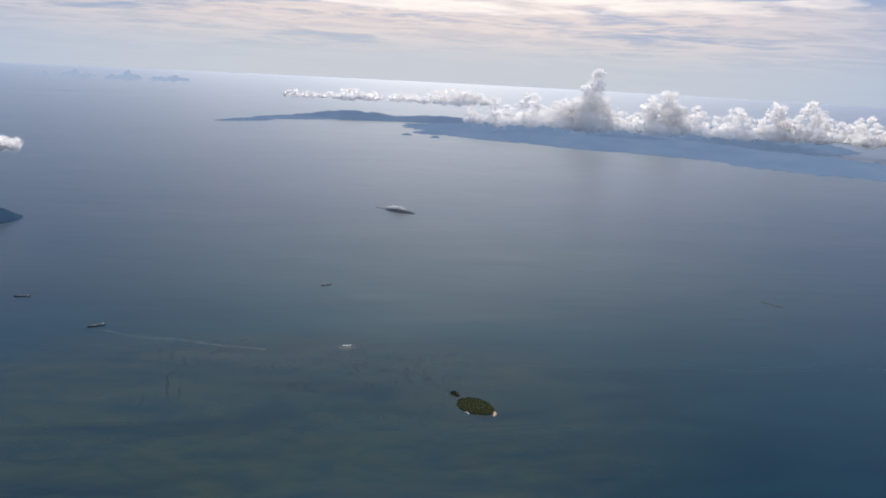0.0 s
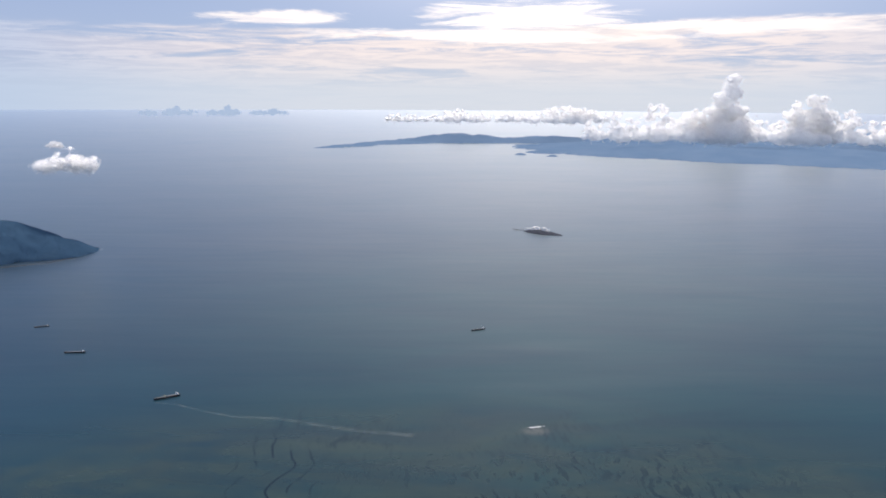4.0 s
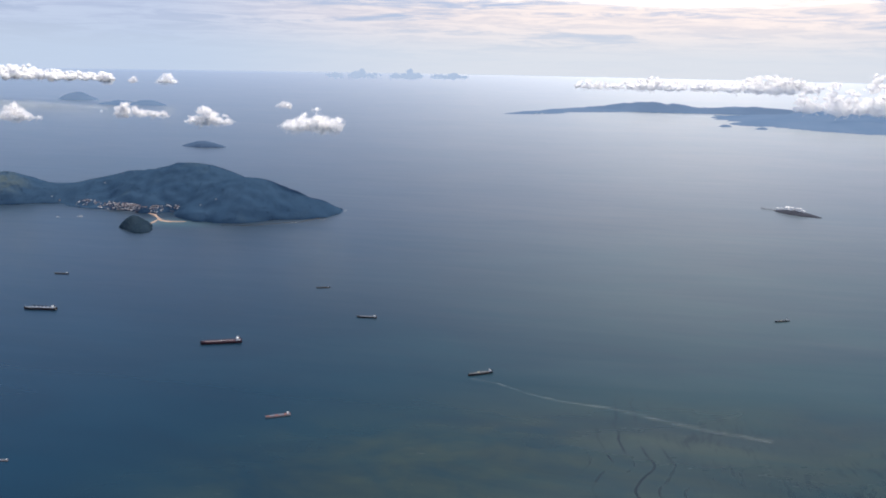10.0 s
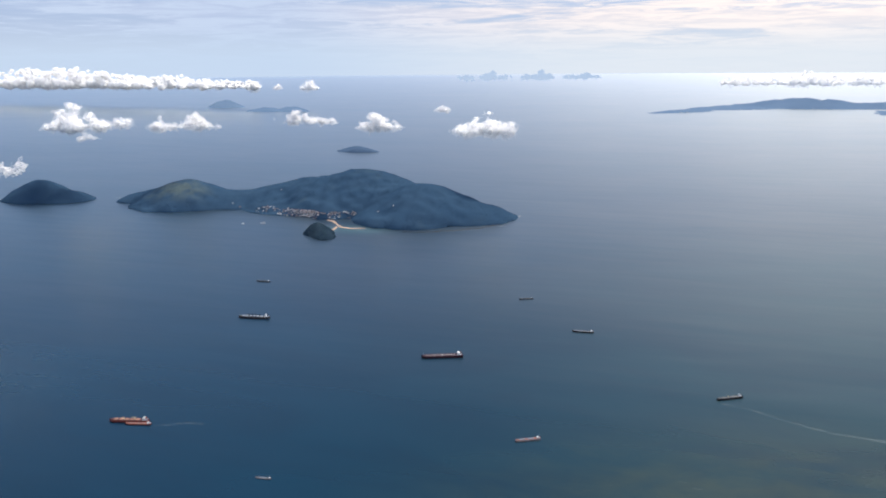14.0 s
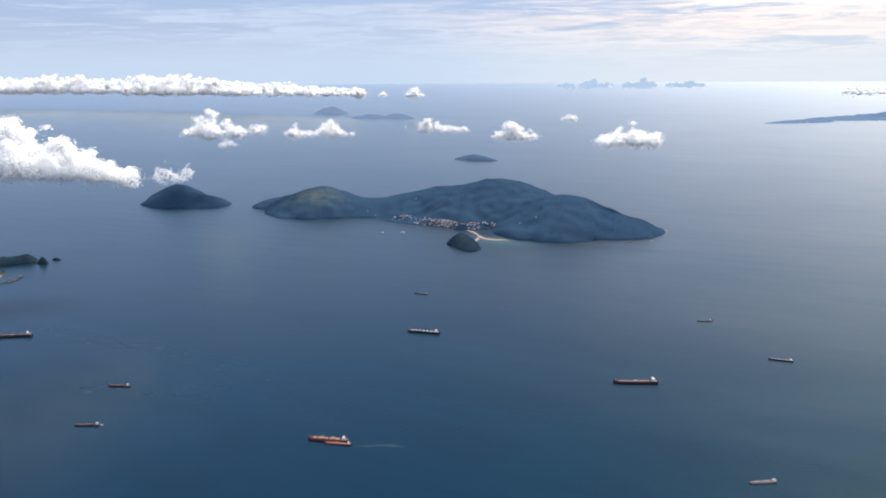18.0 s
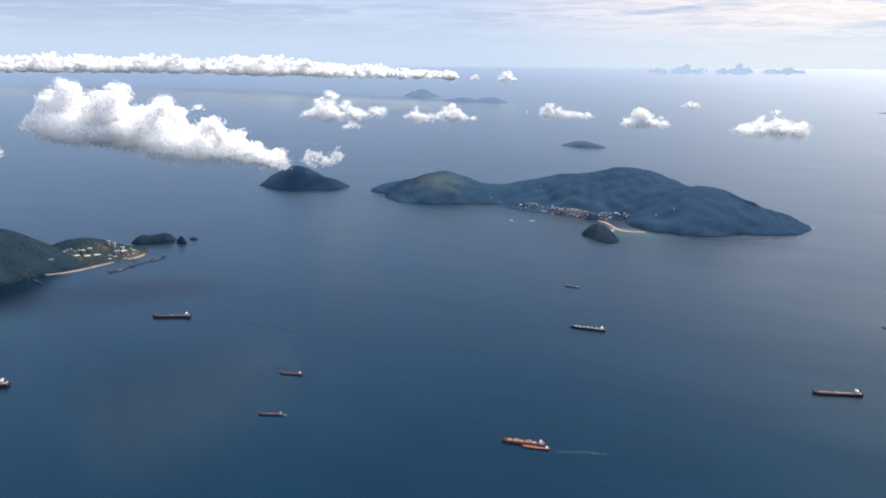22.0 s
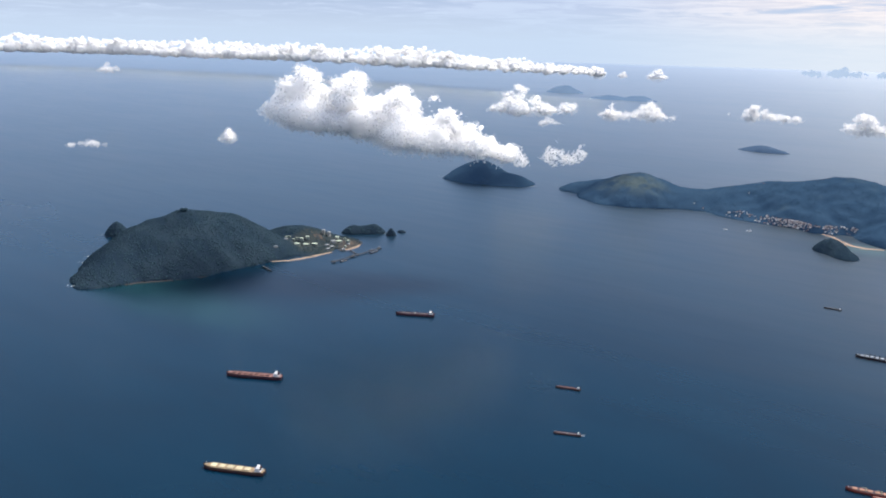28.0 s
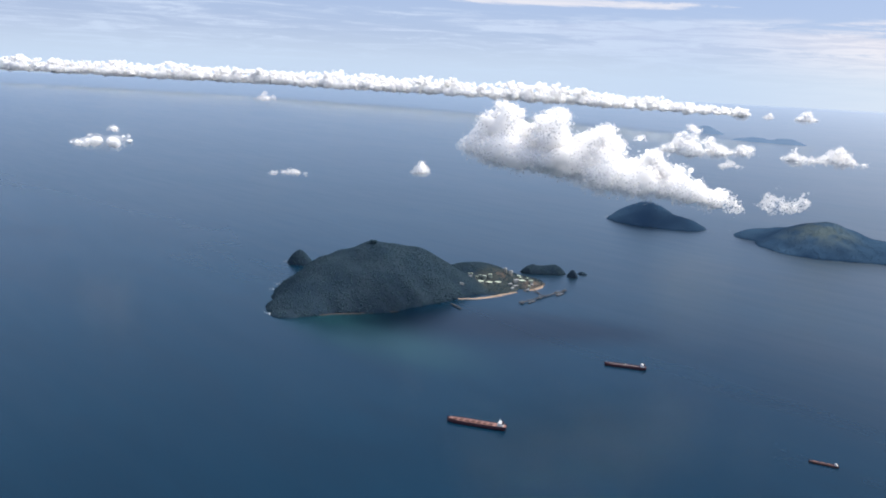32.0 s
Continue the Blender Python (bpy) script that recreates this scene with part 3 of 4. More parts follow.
def cells(p, seed):
    """Smooth random values in 0..1 on a unit lattice, for an array of points."""
    i = np.floor(p).astype(np.int64)
    f = p - i
    f = f * f * (3 - 2 * f)
    total = np.zeros(len(p))
    for dx in (0, 1):
        for dy in (0, 1):
            for dz in (0, 1):
                h = ((i[:, 0] + dx) * 374761393 + (i[:, 1] + dy) * 668265263 + (i[:, 2] + dz) * 2147483647 + seed * 1274126177) & 0xFFFFFFFF
                h = ((h ^ (h >> 13)) * 1274126177) & 0xFFFFFFFF
                w = (f[:, 0] if dx else 1 - f[:, 0]) * (f[:, 1] if dy else 1 - f[:, 1]) * (f[:, 2] if dz else 1 - f[:, 2])
                total += w * ((h ^ (h >> 16)) & 0xFFFF) / 65535.0
    return total


def fractal(p, seed):
    return (cells(p, seed) + 0.5 * cells(p * 2.1, seed + 1) + 0.25 * cells(p * 4.3, seed + 2)) / 1.75


# a shred: a folded scrap of four corners
SCRAP = np.array([(1, 0, 0.2), (0, 1, -0.2), (-1, 0, 0.2), (0, -1, -0.2)], float)
SCRAP_FACES = np.array([(0, 1, 2), (0, 2, 3)])


def flakes(balls, count, size, reach, gate, seed, torn=0.5):
    """Shreds of cloud outside heaped balls: densest at their skin, thinning over reach, gathered by noise into tufts."""
    g = np.random.default_rng(seed)
    centre = np.array([c for c, _ in balls])
    radius = np.array([r for _, r in balls])
    out = []
    have = 0
    for _round in range(14):
        m = count
        k = g.choice(len(balls), m, p=radius ** 2 / np.sum(radius ** 2))
        way = g.normal(size=(m, 3))
        way /= np.linalg.norm(way, axis=1)[:, None]
        far = np.minimum(g.exponential(1.0, m), 2.2) * reach - 0.3 * reach
        # ragged below, crisp on the crowns
        far *= np.where(way[:, 2] > 0.1, 0.45, 1.0)
        p = centre[k] + way * (radius[k] * 1.0 + far)[:, None] * (1.15, 1.0, 0.85)
        d = np.full(m, 1e9)
        for c, r in balls:
            d = np.minimum(d, np.linalg.norm((p - c) / (1.15, 1.0, 0.85), axis=1) - r)
        tuft = fractal(p / gate, seed)
        p = p[(d > 0.0) & (tuft > 0.40 + torn * 0.2 * np.clip(d / reach, -1, 3))]
        out.append(p)
        have += len(p)
        if have >= count:
            break
    p = np.concatenate(out)[:count]
    n = len(p)
    r = size * g.uniform(0.5, 1.4, n)
    v = SCRAP[None] * g.uniform(0.6, 1.3, (n, 4, 1)) * r[:, None, None]
    a, b = g.normal(size=(n, 3)), g.normal(size=(n, 3))
    a /= np.linalg.norm(a, axis=1)[:, None]
    b = np.cross(a, b)
    b /= np.linalg.norm(b, axis=1)[:, None]
    v = v[:, :, 0:1] * a[:, None] + v[:, :, 1:2] * b[:, None] + v[:, :, 2:3] * np.cross(a, b)[:, None]
    verts = (v + p[:, None]).reshape(-1, 3)
    faces = (SCRAP_FACES[None] + (np.arange(n) * 4)[:, None, None]).reshape(-1, 3)
    return verts, faces


def puff_cloud(name, x, y, base, width, depth, tall, turn, count, label, seed, profile, lump=0.2, slope=0.0, shreds=3000, size=7.0, reach=20.0, grain=None, mat=None, solid=True, torn=0.5, shred=None, core=0.97):
    """A cumulus heaped on its base; profile(u) gives its height along its length, u in -1..1.
    A fringe of small shreds of cloud softens it."""
    rnd = random.Random(seed)
    V, F = ICO2
    balls = []
    for k in range(count):
        for _try in range(12):
            u = rnd.uniform(-1, 1)
            top = profile(u)
            if rnd.random() < top + 0.1:
                break
        h = rnd.random() ** 0.7 if k % 3 else rnd.random() * 0.35
        r = (1.0 if k % 3 else 1.4) * tall * lump * rnd.uniform(0.45, 1.2) * (1.0 - 0.4 * h) * (0.4 + 0.6 * top)
        v = rnd.uniform(-1, 1) * (1 - 0.5 * h) * math.sqrt(max(0.05, 1 - u * u))
        balls.append((np.array((u * width / 2, v * depth / 2, max(r * rnd.uniform(0.1, 0.6), h * top * tall - r * 0.6) + slope * u)), r))
    grainy = grain or max(6.0, tall * 0.028)
    edge = mesh_of("torn_edge", *flakes(balls, shreds, size, reach, max(4 * size, tall * lump * 0.9), seed, torn), shred or SHRED)
    if not solid:
        return tagged(put(new(name, edge), x, y, base, turn), label, "cloud", kind="stuff")
    faces = np.concatenate([F + i * len(V) for i in range(len(balls))])
    ob = new(name, mesh_of(name, np.concatenate([V * r * core * (1.15, 1.0, 0.85) + c for c, r in balls]), faces, mat or CLOUD, True))
    mesh = ob.modifiers.new("skin", "REMESH")
    mesh.mode, mesh.voxel_size, mesh.use_smooth_shade = "VOXEL", grainy * S, True
    ease = ob.modifiers.new("ease", "SMOOTH")
    ease.factor, ease.iterations = 0.5, 6
    for scale, amount in ((tall * lump * 0.9, tall * lump * 0.5), (tall * lump * 0.35, tall * lump * 0.22), (tall * lump * 0.14, tall * lump * 0.05)):
        d = ob.modifiers.new("billow", "DISPLACE")
        d.texture, d.strength, d.mid_level, d.texture_coords = lumps("billow", round(scale)), amount * S, 0.5, "GLOBAL"
    tagged(put(ob, x, y, base, turn), label, "cloud")
    fringe = new("torn_edge", edge)
    fringe.parent = ob
    tagged(fringe, "thin torn cloud edge", kind="stuff")
    return ob


def hump(*peaks):
    """A height along u from peaks of (place, half-width, height)."""
    return lambda u: max(0.06, max(h * math.exp(-((u - c) / w) ** 2) for c, w, h in peaks))


puff_cloud("cumulus_cloud", -2650, -290, 706, 1270, 420, 340, 35, 340, "large bright white cumulus trailing to a ragged tail", 14,
           hump((-0.75, 0.26, 0.84), (-0.36, 0.24, 0.92), (0.0, 0.26, 0.84), (0.33, 0.24, 0.72), (0.66, 0.22, 0.46), (0.95, 0.22, 0.2)), 0.18, -100, 20000, 5.5, 24.0)
SMALL = [(-3712, 2867, 620, 800, 300, 250, 25, 54, "white cumulus with a ragged upper end", (-0.45, 0.3, 1.0), (0.1, 0.3, 0.6), (0.6, 0.4, 0.4)),
         (-2805, 2997, 630, 640, 260, 130, 25, 48, "low white cumulus in two heaps", (-0.6, 0.25, 0.8), (0.35, 0.35, 1.0), (-0.1, 0.3, 0.35)),
         (-1962, 3699, 640, 580, 240, 110, 22, 38, "low white cumulus tapering to one side", (-0.2, 0.35, 1.0), (0.5, 0.4, 0.35), (-0.8, 0.3, 0.35)),
         (-1101, 3416, 620, 460, 220, 160, 18, 34, "small white cumulus with one heap", (0.0, 0.35, 1.0), (0.6, 0.3, 0.4), (-0.6, 0.3, 0.35)),
         (-26, 3201, 610, 570, 240, 180, 10, 46, "domed white cumulus with a grey hollow", (-0.05, 0.5, 1.0), (-0.7, 0.3, 0.55), (0.6, 0.35, 0.6))]
for k, (x, y, b, w, d, h, turn, count, label, *peaks) in enumerate(SMALL):
    puff_cloud("cumulus_cloud", x, y, b, w, d, h, turn, count, label, 20 + k, hump(*peaks), 0.22, 0, 7500, 5.2, 26.0, 5.5, torn=0.8, core=0.84)
PUFFS = [(-3187, 2207, 590, 190, 90, 45, 20), (-8225, 15983, 500, 520, 300, 290, 20), (-9100, 15900, 520, 260, 200, 120, 20),
         (-9700, 15700, 520, 520, 300, 240, 20), (-1200, 5600, 640, 260, 140, 60, 10), (-6106, -1328, 580, 540, 260, 150, 50),
         (-3789, -1371, 640, 190, 90, 36, 50), (-3513, -703, 640, 90, 70, 75, 45), (-10993, 3137, 700, 330, 180, 100, 60)]
for k, (x, y, b, w, d, h, turn) in enumerate(PUFFS):
    far = math.hypot(x, y + 3500) / 7000
    far = min(far, 2.0)
    puff_cloud("cloud_puff", x, y, b, w, d, h, turn, 14, "small bright cloud puff over the sea", 40 + k, hump((0, 0.6, 1.0)), 0.30, 0, 1800, 3.4 * far, 14.0 * far, core=0.75)
puff_cloud("cloud_wisp", -1820, 38, 640, 230, 90, 150, 30, 16, "torn thin wisp of cloud", 60, hump((-0.4, 0.4, 0.7), (0.5, 0.4, 1.0)), 0.18, 0, 1300, 4.6, 24.0, solid=False, torn=1.0)
puff_cloud("cloud_wisp", -2010, -60, 610, 110, 60, 70, 30, 8, "small torn wisp under the cumulus tail", 61, hump((-0.2, 0.5, 1.0)), 0.25, 0, 420, 4.6, 18.0, solid=False, torn=1.0)

# the long bank of cumulus near the horizon
BAND = [(-9600, 15600), (-15000, 16500), (-21000, 17000), (-30000, 15000), (-41000, 9000)]
for k in range(4):
    (ax, ay), (bx, by) = BAND[k], BAND[k + 1]
    long = math.hypot(bx - ax, by - ay)
    crest = random.Random(300 + k)
    peaks = [(crest.uniform(-1, 1), crest.uniform(0.05, 0.14), crest.uniform(0.75, 1.0)) for _ in range(9)]
    puff_cloud("cloud_bank", (ax + bx) / 2, (ay + by) / 2, 560, long * 1.04, 1500, 520 + 60 * k, math.degrees(math.atan2(by - ay, bx - ax)), int(long / 13),
               "long white bank of cumulus near the horizon", 70 + k, (lambda u, pk=hump(*peaks), k=k: max(0.72, pk(u)) * (1.0 if k else 0.68 + 0.3 * u)), 0.22, 0, 6000, 10.0, 40.0, mat=BANK)
# heaps over the mainland
HEAPS = [(7000, 11700, 450, 2600, 900, 660, -12, 300, hump((-0.5, 0.3, 0.75), (0.0, 0.3, 1.0), (0.5, 0.3, 0.85), (0.9, 0.2, 0.7))),
         (8180, 11500, 480, 800, 600, 1120, 0, 150, hump((0.0, 0.5, 0.85), (0.35, 0.3, 1.0))),
         (9000, 11300, 450, 2300, 900, 700, -18, 280, hump((-0.7, 0.3, 0.8), (-0.2, 0.3, 0.7), (0.3, 0.25, 1.0), (0.8, 0.3, 0.8))),
         (9650, 11250, 480, 700, 500, 900, 0, 110, hump((0.0, 0.5, 0.9), (0.4, 0.3, 1.0))),
         (11000, 10900, 450, 2500, 900, 720, -20, 280, hump((-0.6, 0.3, 0.75), (0.0, 0.3, 0.8), (0.6, 0.25, 1.0))),
         (12900, 10000, 470, 2800, 1200, 760, -30, 280, hump((-0.5, 0.3, 0.95), (0.2, 0.3, 0.7), (0.8, 0.3, 0.8))),
         (15500, 8600, 470, 3200, 1400, 800, -38, 240, hump((-0.5, 0.4, 0.8), (0.4, 0.4, 0.9)))]
for k, (x, y, b, w, d, h, turn, count, shape) in enumerate(HEAPS):
    # pushed inland and enlarged about the camera, so its view stays the same
    x, y, b, w, d, h = 3000 + (x - 3000) * 1.18, -3600 + (y + 3600) * 1.18, 1205 + (b - 1205) * 1.18, w * 1.18, d * 1.18, h * 1.18
    puff_cloud("heaped_cumulus", x, y, b, w, d, h, turn, count, "piled white cumulus with blue-grey sides over the coast", 90 + k, (lambda u, f=shape: max(0.5, f(u))), 0.15, 0, 4500, 12.0, 40.0, 18, PILE)
puff_cloud("cloud_bank", 4700, 18600, 560, 6000, 900, 400, 0, 420, "low sunlit row of cumulus behind the coast", 110, hump((0.6, 0.4, 1.0), (0.1, 0.3, 0.6), (-0.35, 0.3, 0.75), (-0.9, 0.3, 0.45)), 0.22, 0, 2500, 18.0, 45.0, mat=PILE)
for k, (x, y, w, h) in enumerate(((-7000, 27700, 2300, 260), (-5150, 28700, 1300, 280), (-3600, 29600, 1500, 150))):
    puff_cloud("cloud_fleck", x, y, 500, w, 600, h, 25, 50, "cloud fleck far out at sea, its blue-grey shade painted as a glow", 120 + k, hump((-0.5, 0.3, 0.6), (0.3, 0.3, 1.0), (0.8, 0.2, 0.5)), 0.22, 0, 3000, 24.0, 60.0, mat=CLOUD_GLOW, shred=CLOUD_GLOW)


# ---- ships ----
def hull_mesh(bm, length, beam, depth, draft=1.0):
    """A ship's hull: full body, raked bow, square stern; deck at depth over the water."""
    stations = [(-0.5, 0.80, 0.10), (-0.46, 0.92, 0.02), (-0.3, 1.0, 0), (0.30, 1.0, 0), (0.40, 0.82, 0.02), (0.46, 0.5, 0.10), (0.5, 0.06, 0.24)]
    rows = []
    for t, w, sheer in stations:
        x, y, z = t * length, beam / 2 * w, depth * (1 + sheer)
        under = 0.97 if t < 0.4 else 0.965 - (t - 0.4) * 0.35
        xb = x * under
        rows.append([bm.verts.new(c) for c in ((xb, -y * 0.86, -draft), (x, -y, z * 0.45), (x, -y, z), (x, y, z), (x, y, z * 0.45), (xb, y * 0.86, -draft))])
    for a, b in zip(rows, rows[1:]):
        for i in range(6):
            if i != 2:
                bm.faces.new((a[i], b[i], b[(i + 1) % 6], a[(i + 1) % 6]))
    bm.faces.new(rows[0][::-1])
    bm.faces.new(rows[-1])
    return bm


def deck_mesh(bm, length, beam, depth):
    outline = [(-0.495, 0.76), (-0.3, 0.95), (0.3, 0.95), (0.4, 0.77), (0.455, 0.48), (0.49, 0.1)]
    loop = [bm.verts.new((t * length, beam / 2 * w, depth * 0.94)) for t, w in outline] + [bm.verts.new((t * length, -beam / 2 * w, depth * 0.94)) for t, w in outline[::-1]]
    bm.faces.new(loop[::-1])
    bm.normal_update()
    return bm


PAINT = {}


def paint(name, colour, rough=0.55):
    if name not in PAINT:
        PAINT[name] = plain(name, colour, rough, 0, 0.2, 0.08)
    return PAINT[name]


def ship(x, y, length, turn, hull, deck, hatch, label, hatches=0, cranes=0, tanker=False, group="ships at anchor", depth=None, tall=1.0, derrick=None):
    """A cargo ship with its house aft; turn is where the bow points."""
    beam = length * 0.155
    depth = depth or length * 0.055
    top = put(thing("cargo_ship", label, "ship", group), x, y, 0, turn)
    part("hull", hull_mesh(bmesh.new(), length, beam, depth), hull, top)
    part("deck", deck_mesh(bmesh.new(), length, beam, depth), deck, top)
    boot = bmesh.new()
    hull_mesh(boot, length * 1.002, beam * 1.012, depth * 0.16)
    part("boot_topping", boot, paint("boot_red", (0.09, 0.03, 0.028)), top)
    white = paint("house_white", (0.58, 0.59, 0.60))
    hx = -0.40 * length
    house = part("superstructure", box(box(bmesh.new(), hx, 0, depth, length * 0.06, beam * 0.7, length * 0.05 * tall, 0.97, 0.3), hx - length * 0.01, 0, depth, length * 0.10, beam * 0.72, length * 0.018), white, top, "white accommodation block")
    part("bridge", box(bmesh.new(), hx + length * 0.012, 0, depth + length * 0.05 * tall, length * 0.035, beam * 0.9, length * 0.012, 0.98, 0.2), white, house, "bridge with open wings")
    glass = bmesh.new()
    box(glass, hx + length * 0.0375, 0, depth + length * (0.05 * tall + 0.006), length * 0.002, beam * 0.8, length * 0.006)
    part("window_band", glass, paint("dark_glass", (0.02, 0.03, 0.04), 0.2), house, "dark bridge windows")
    part("funnel", box(bmesh.new(), hx - length * 0.045, 0, depth + length * 0.024, length * 0.028, beam * 0.24, length * 0.055 * tall, 0.8, 0.3), hull, top, "painted funnel")
    part("mast", rod(rod(bmesh.new(), (hx + length * 0.01, 0, depth + length * 0.066 * tall), (hx + length * 0.01, 0, depth + length * 0.11 * tall), length * 0.003, length * 0.0015), (hx + length * 0.01, -beam * 0.16, depth + length * 0.092 * tall), (hx + length * 0.01, beam * 0.16, depth + length * 0.092 * tall), length * 0.0015), white, top)
    part("foremast", rod(bmesh.new(), (length * 0.45, 0, depth), (length * 0.45, 0, depth + length * 0.06), length * 0.003, length * 0.0015), white, top)
    part("forecastle", box(bmesh.new(), length * 0.425, 0, depth * 0.94, length * 0.06, beam * 0.55, depth * 0.2, 0.7, 0.2), deck, top)
    if hatches:
        span = 0.70 * length
        each = span / hatches
        for k in range(hatches):
            cx = -0.30 * length + each * (k + 0.5)
            cover = part("hatch_cover", box(box(bmesh.new(), cx, 0, depth * 0.94, each * 0.68, beam * 0.66, length * 0.012, 0.98, 0.2), cx, 0, depth * 0.94 + length * 0.012, each * 0.62, beam * 0.6, length * 0.003), hatch, top)
            part("hatch_rail", box(bmesh.new(), cx + each * 0.42, 0, depth * 0.94, each * 0.06, beam * 0.62, length * 0.009), deck, cover)
    for k in range(cranes):
        cx = -0.30 * length + 0.70 * length / max(1, hatches) * (k * 2 + 1 if hatches > 3 and cranes < 3 else k + 1)
        crane = part("deck_crane", box(bmesh.new(), cx, 0, depth * 0.94, length * 0.018, length * 0.018, length * (0.085 if derrick else 0.06), 0.85, 0.15), derrick or paint("crane_cream", (0.6, 0.5, 0.3)), top)
        part("jib", rod(bmesh.new(), (cx, 0, depth + length * 0.055), (cx + length * 0.10, beam * 0.1, depth + length * 0.06), length * 0.004, length * 0.002, 6), derrick or paint("crane_cream", (0.6, 0.5, 0.3)), crane)
    if tanker:
        lines = bmesh.new()
        for k in range(-2, 3):
            rod(lines, (-0.30 * length, k * beam * 0.035, depth * 1.02), (0.38 * length, k * beam * 0.035, depth * 1.02), beam * 0.012, None, 6)
        part("deck_piping", lines, paint("pipe_grey", (0.35, 0.33, 0.32)), top)
        part("manifold", box(bmesh.new(), 0, 0, depth * 0.94, length * 0.02, beam * 0.8, length * 0.012, 0.9, 0.1), paint("pipe_grey", (0.35, 0.33, 0.32)), top)
    return top


# maroon muted towards purple: haze put into the paint
MAROON = paint("hull_maroon", (0.056, 0.030, 0.042))
BLACK = paint("hull_black", (0.025, 0.028, 0.035))
GREY = paint("hull_grey", (0.12, 0.13, 0.15))
ORANGE = paint("hull_orange", (0.17, 0.042, 0.035))
BROWN = paint("hull_brown", (0.07, 0.042, 0.04))
# red dulled towards purple, again with the haze painted in
DECK_RED = paint("deck_red", (0.072, 0.042, 0.054))
DECK_ORANGE = paint("deck_orange", (0.24, 0.095, 0.075))
DECK_SALMON = paint("deck_salmon", (0.27, 0.15, 0.135))
DECK_GREY = paint("deck_grey", (0.10, 0.11, 0.12))
CREAM = paint("hatch_cream", (0.34, 0.18, 0.13))
RUST = paint("hatch_rust", (0.15, 0.08, 0.07))
DECK_TAN = paint("deck_tan", (0.36, 0.27, 0.18))
YELLOW = paint("hatch_yellow", (0.60, 0.53, 0.36))
PALE = paint("hatch_pale", (0.15, 0.17, 0.21))
PINK = paint("hull_pale", (0.36, 0.30, 0.29))

ship(-1515, -2303, 184, 206, BROWN, DECK_TAN, YELLOW, "brown bulk carrier with five large cream hatch covers", 5)
ship(-2001, -1820, 209, 209, MAROON, DECK_SALMON, RUST, "long maroon bulk carrier with an orange deck", 7)
ship(-2015, -886, 175, 211, MAROON, DECK_RED, RUST, "dark red tanker with a white deckhouse", 0, 0, True)
ship(-1080, -1163, 90, 201, BROWN, DECK_RED, RUST, "small brown coaster riding at anchor", 3)
ship(-903, -1485, 87, 205, BROWN, DECK_RED, RUST, "small brown tanker with a boat astern", 0, 0, True)
ship(-67, -1255, 138, 194, ORANGE, DECK_RED, CREAM, "orange-red freighter with cream hatches and deck cranes", 5, 2)
ship(-22, -1265, 90, 194, ORANGE, DECK_ORANGE, PALE, "small red bunkering tanker tied alongside the freighter", 0, 0, True, depth=4)
ship(-276, -88, 156, 188, BLACK, DECK_GREY, paint("hatch_bright", (0.27, 0.30, 0.35)), "black bulk carrier with pale hatch covers and dark cranes", 6, 4, derrick=BLACK)
ship(-583, 523, 80, 185, BLACK, DECK_GREY, DECK_GREY, "small dark coaster lying off the village", 2)
ship(760, -339, 172, 202, MAROON, DECK_RED, RUST, "dark maroon tanker with a white deckhouse", 0, 0, True)
ship(1269, -992, 84, 210, PINK, DECK_ORANGE, PALE, "small pale coaster with a pinkish deck", 2)
ship(1887, -447, 104, 213, BLACK, DECK_GREY, DECK_GREY, "dark grey coaster under way with a long wake", 2, 1, group="ships under way")
ship(1263, 151, 96, 185, BLACK, DECK_GREY, PALE, "dark coaster with a pale deckhouse", 3)
ship(900, 598, 72, 204, BLACK, DECK_GREY, DECK_GREY, "small dark coaster far off", 2)
ship(3201, 555, 82, 207, BLACK, DECK_GREY, DECK_GREY, "small dark coaster lying alone in the strait", 2, 1)
ship(581, -1472, 50, 187, PINK, DECK_GREY, PALE, "small pale work boat", 1)


# ---- shores, village, terminal ----
SAND_DIM = plain("terminal_sand", (0.27, 0.21, 0.165), 0.95, 0, 0.2, 0.02)


def ridge_strip(points, width, rise):
    """A low rounded strip along a line of places."""
    verts, faces = [], []
    for k, (x, y) in enumerate(points):
        a, b = points[max(0, k - 1)], points[min(len(points) - 1, k + 1)]
        d = Vector((b[0] - a[0], b[1] - a[1])).normalized()
        w = width * (0.35 + 0.65 * math.sin(math.pi * (k + 0.6) / (len(points) + 0.2)))
        for off, z in ((-0.5, -0.5), (-0.2, rise), (0.2, rise), (0.5, -0.5)):
            verts.append((x - d.y * w * off, y + d.x * w * off, z))
        if k:
            i = 4 * k
            faces += [(i - 4 + j, i + j, i + j + 1, i - 3 + j) for j in range(3)]
    return verts, faces


def smooth_line(points, n=6, wobble=4.0, seed=0.0):
    out = []
    for (ax, ay), (bx, by) in zip(points, points[1:]):
        for k in range(n):
            t = k / n
            x, y = ax + (bx - ax) * t, ay + (by - ay) * t
            out.append((x + wobble * noise.noise((x / 40, y / 40, seed)), y + wobble * noise.noise((x / 40, y / 40, seed + 9))))
    return out + [points[-1]]


def strip(name, points, width, rise, mat, label, category, kind="structure", wobble=4.0):
    x, y = points[0]
    verts, faces = ridge_strip([(a - x, b - y) for a, b in smooth_line(points, 6, wobble, x * 0.01)], width, rise)
    return tagged(put(new(name, mesh_of(name, verts, faces, mat, True)), x, y), label, category, kind=kind)


